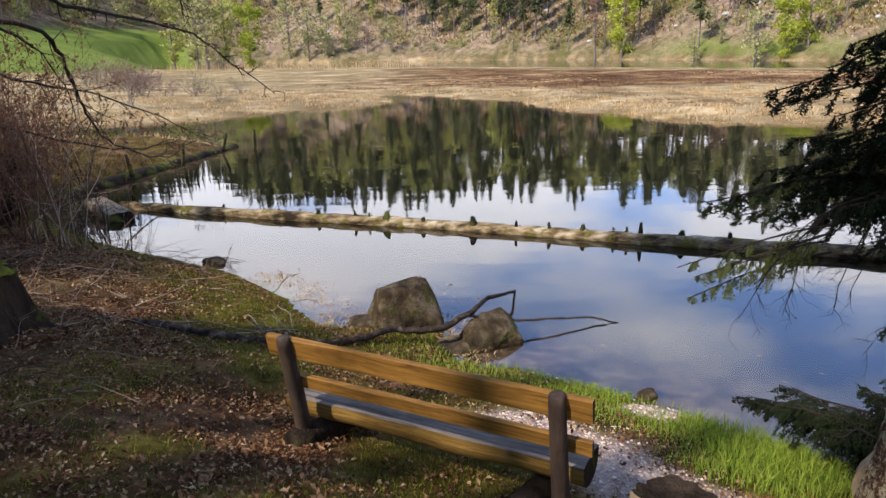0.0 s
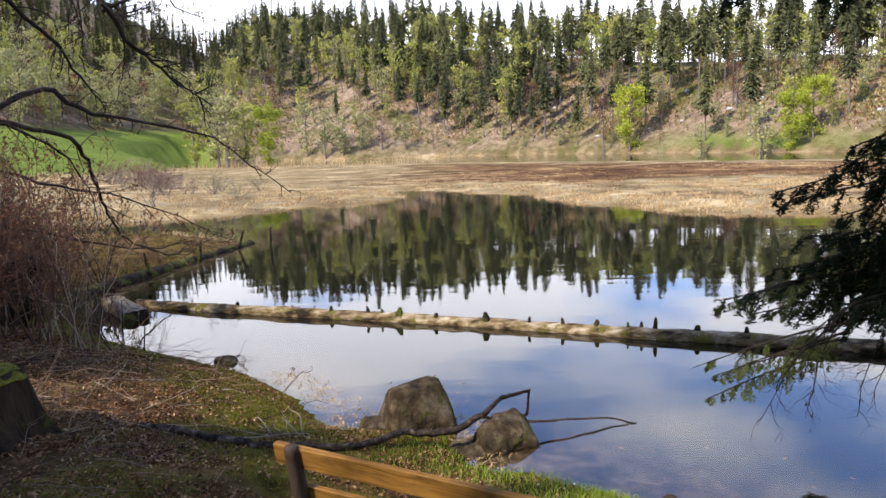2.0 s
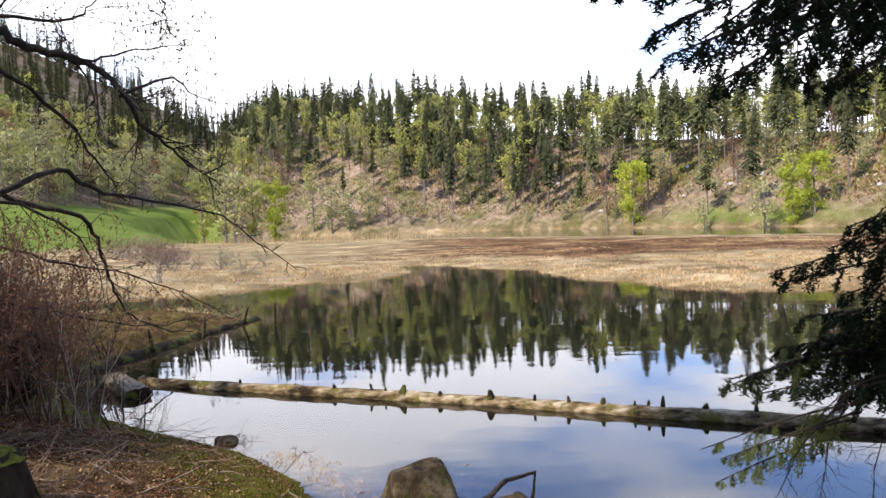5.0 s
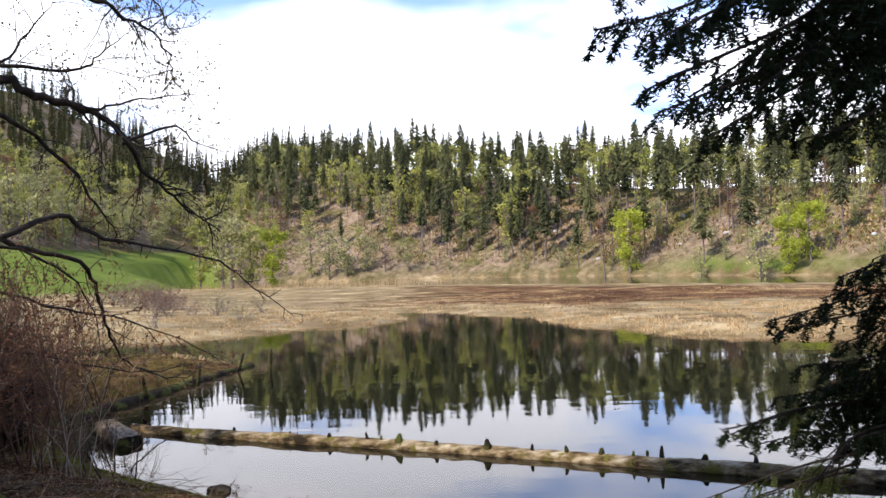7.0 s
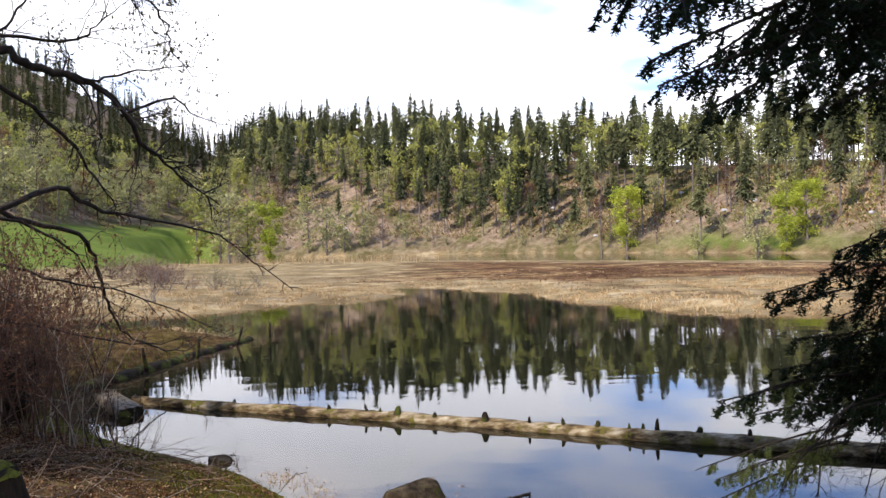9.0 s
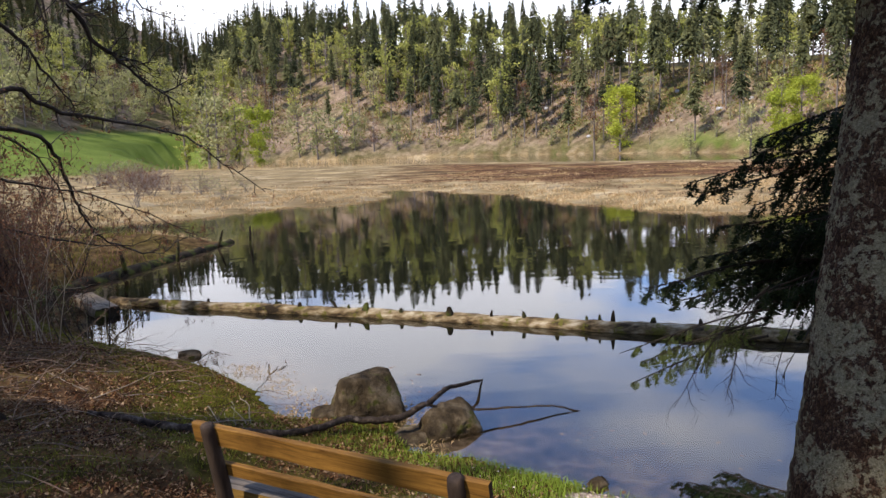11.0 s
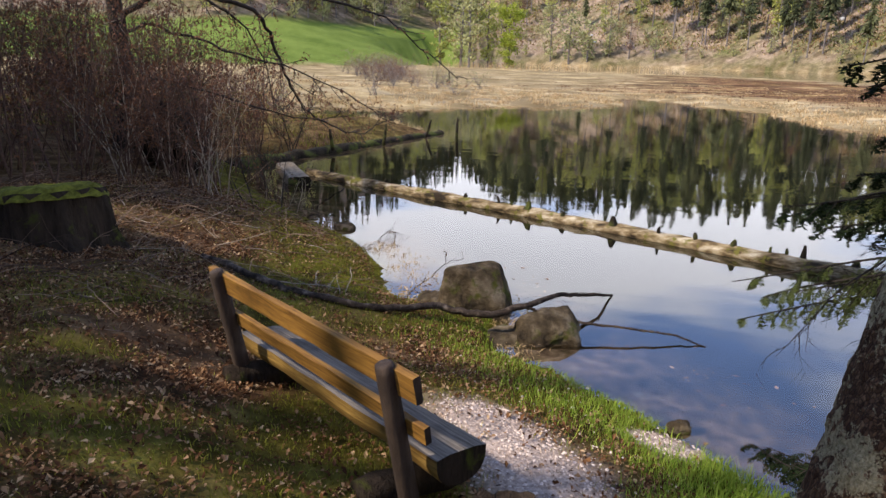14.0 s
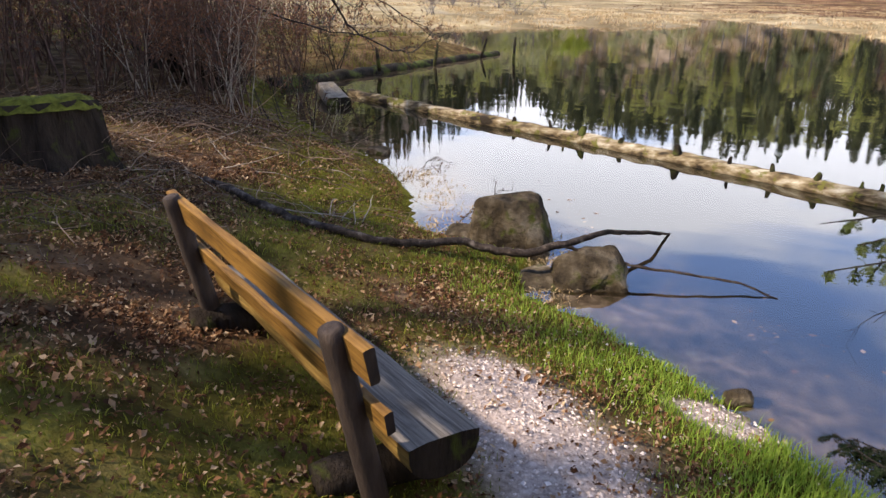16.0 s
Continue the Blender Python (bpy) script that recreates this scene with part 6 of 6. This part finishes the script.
    a, L = rng.uniform(0, 6.28, n), (0.012 + 0.028 * rng.random(n) ** 2)[:, None]
    base, u, w = np.stack([x, y, z], 1), np.stack([np.cos(a), np.sin(a), 0 * a], 1) * L, np.stack([-np.sin(a), np.cos(a), 0 * a], 1) * L * 0.55
    v = np.stack([base - u, base + w, base + u, base - w], 1).reshape(-1, 3)
    tagged(obj("fallen_leaves", v, np.arange(len(v)).reshape(-1, 4), M_leaf_dead, None, False), "pale dead leaves and bits in the shallow water", "leaves", kind="stuff")

    def stones(x, y):
        h, d, n1, n2, g = near_masks(x, y)
        return (d > 0.0) * (g + 0.08 * smooth(2.0 - d, 0, 1.0) * smooth(x, -0.5, 0.8))

    x, y = scatter(rng, 26000, -0.9, 3.0, 1.4, 6.2, stones)
    n = len(x)
    c = on_ground(x, y, 0.002)
    oct_ = np.array([[1, 0, 0], [0, 1, 0], [-1, 0, 0], [0, -1, 0], [0, 0, 1], [0, 0, -1]], float)
    size = 0.006 + 0.012 * rng.random(n) ** 3
    v = oct_[None] * (size[:, None, None] * rng.uniform(0.6, 1.3, (n, 6, 1))) * [1, 1, 0.7]
    a = rng.uniform(0, 6.28, n)
    rot = np.stack([np.stack([np.cos(a), -np.sin(a)], 1), np.stack([np.sin(a), np.cos(a)], 1)], 1)
    v[:, :, :2] = np.einsum("nij,nkj->nki", rot, v[:, :, :2])
    v = (v + c[:, None]).reshape(-1, 3)
    ft = np.array([[0, 1, 4], [1, 2, 4], [2, 3, 4], [3, 0, 4], [1, 0, 5], [2, 1, 5], [3, 2, 5], [0, 3, 5]])
    f = (np.arange(n)[:, None, None] * 6 + ft[None]).reshape(-1, 3)
    tagged(obj("gravel", v, f, M_pebble, None, False), "pale pinkish gravel on the lakeside path", "gravel", kind="stuff")

    # single bleached sticks
    prng = random.Random(91)
    for k in range(26):
        x, y = prng.uniform(-5.6, -1.5), prng.uniform(4.2, 8.2)
        if k > 18:
            x, y = -1.75 + prng.uniform(-0.25, 0.25), 6.35 + prng.uniform(-0.2, 0.2)
        if gz(x, y) < 0.08:
            continue
        a = prng.uniform(0, 6.28) if k <= 18 else prng.uniform(1.9, 2.6)
        line = wander((x, y, gz(x, y) + 0.015), (math.cos(a), math.sin(a), prng.uniform(0, 0.12)), prng.uniform(0.3, 0.9), 7, prng, 0.10, Vector((0, 0, -0.05)))
        line = [Vector((p.x, p.y, max(p.z, gz(p.x, p.y) + 0.008))) for p in line]
        r = prng.uniform(0.003, 0.008)
        stick = Mesh().tube(line, [r * (1 - 0.6 * j / 7) for j in range(8)], 5, True, 0.08, prng)
        tagged(obj("stick", stick.v, stick.f, M_bark_pale), "pale bleached dry stick lying on the bank", "stick", "sticks on the bank")

    # brushwood on the left bank
    prng = random.Random(33)
    m = Mesh()
    for k in range(1500):
        x, y = prng.uniform(-7.0, -1.4), prng.uniform(3.6, 10)
        if gz(x, y) < 0.1 or prng.random() > np.clip(0.25 + (-x - 1.6) * 0.35, 0, 1):
            continue
        z = gz(x, y)
        a = prng.uniform(0, 6.28)
        ln = prng.uniform(0.25, 1.0)
        way = Vector((math.cos(a), math.sin(a), prng.uniform(0.0, 0.5)))
        line = wander((x, y, z + 0.01), way, ln, 6, prng, 0.18, Vector((0, 0, -0.09)))
        line = [Vector((p.x, p.y, max(p.z, gz(p.x, p.y) + 0.004))) for p in line]
        r = prng.uniform(0.002, 0.006)
        m.tube(line, [r * (1 - 0.7 * j / 6) for j in range(7)], 4, False)
    tagged(obj("brushwood", m.v, m.f, M_twig), "tangle of dry twigs and bramble stems on bank", "brushwood", kind="stuff")

    # bog grass: straw along the edge, brown stalks behind
    def bog(x, y):
        h, d, dn, s, behind = land(x, y)
        return (d > 0.05) * ~behind * (y > 22) * np.clip(smooth(4.5 - d, 0, 3) + 0.6 * smooth(fnoise(0.4 * x, y, 0.16, 23), 0.1, -0.5), 0, 1) * np.clip(1.3 - y / 90, 0.12, 1)

    def tussocks(x, y, per, spread):
        """Clumped places: each point becomes a small crowd."""
        return np.repeat(x, per) + rng.normal(0, spread, len(x) * per), np.repeat(y, per) + rng.normal(0, spread, len(x) * per)

    x, y = scatter(rng, 9000, -30, 34, 22, 70, bog)
    x, y = tussocks(x, y, 16, 0.16)
    keep = land(x, y)[1] > -0.1
    x, y = x[keep], y[keep]
    v, f = blades(rng, on_ground(x, y, -0.02), 0.20 * (0.5 + 0.5 * smooth(60 - y, 0, 25)), 0.035, 1.0)
    tagged(obj("bog_grass", v, f, M_straw, None, False), "dry straw-coloured bog grass along the lake edge", "grass", kind="stuff")

    def brown(x, y):
        h, d, dn, s, behind = land(x, y)
        return (d > 1.0) * ~behind * (y > 26) * smooth(d + 3 * fnoise(x, y, 0.1, 22), 2.0, 8) * smooth(x, -16, -2) * smooth(fnoise(0.4 * x, y, 0.16, 23), -0.5, 0.2) * np.clip(1.2 - y / 140, 0.2, 1)

    x, y = scatter(rng, 9000, -18, 60, 26, 110, brown)
    x, y = tussocks(x, y, 9, 0.22)
    v, f = blades(rng, on_ground(x, y, -0.02), (0.09 + 0.12 * smooth(70 - y, 0, 30)) * (0.35 + 0.65 * smooth(land(x, y)[1], 1, 8)), 0.05, 1.2)
    tagged(obj("bog_stalks", v, f, M_heather, None, False), "purplish brown dry stalks on the bog", "plants", kind="stuff")

    def reed(x, y):
        h, d, dn, s, behind = land(x, y)
        return ~behind * np.where(d > 0, 1.0, smooth(d, -4, 0)) * smooth(12 - np.abs(y - (104 - 0.35 * x)), 0, 8) * smooth(-2 - x, 0, 6)

    x, y = scatter(rng, 3600, -48, 0, 85, 130, reed)
    b = on_ground(x, y)
    b[:, 2] = np.maximum(b[:, 2], 0) - 0.02
    v, f = blades(rng, b, 1.2, 0.035, 0.12)
    tagged(obj("reeds", v, f, M_straw, None, False), "pale dry reed stalks standing behind the bog", "reeds", kind="stuff")

    def left(x, y):
        h, d, dn, s, behind = land(x, y)
        return (d > 0.1) * ~behind * smooth(fnoise(x, y, 0.4, 41), -0.4, 0.5)

    x, y = scatter(rng, 60000, -22, -7.6, 12, 32, left)
    v, f = blades(rng, on_ground(x, y, -0.02), 0.22, 0.014, 1.0)
    half = len(f) // 6 * 3
    tagged(obj("bog_grass", v, f[:half], M_heather, None, False), "brown tufted grass on the bank behind the log", "grass", kind="stuff")
    tagged(obj("bog_grass", v, f[half:], M_grass_short, None, False), "green tufted grass on the bank behind the log", "grass", kind="stuff")


build_cover()
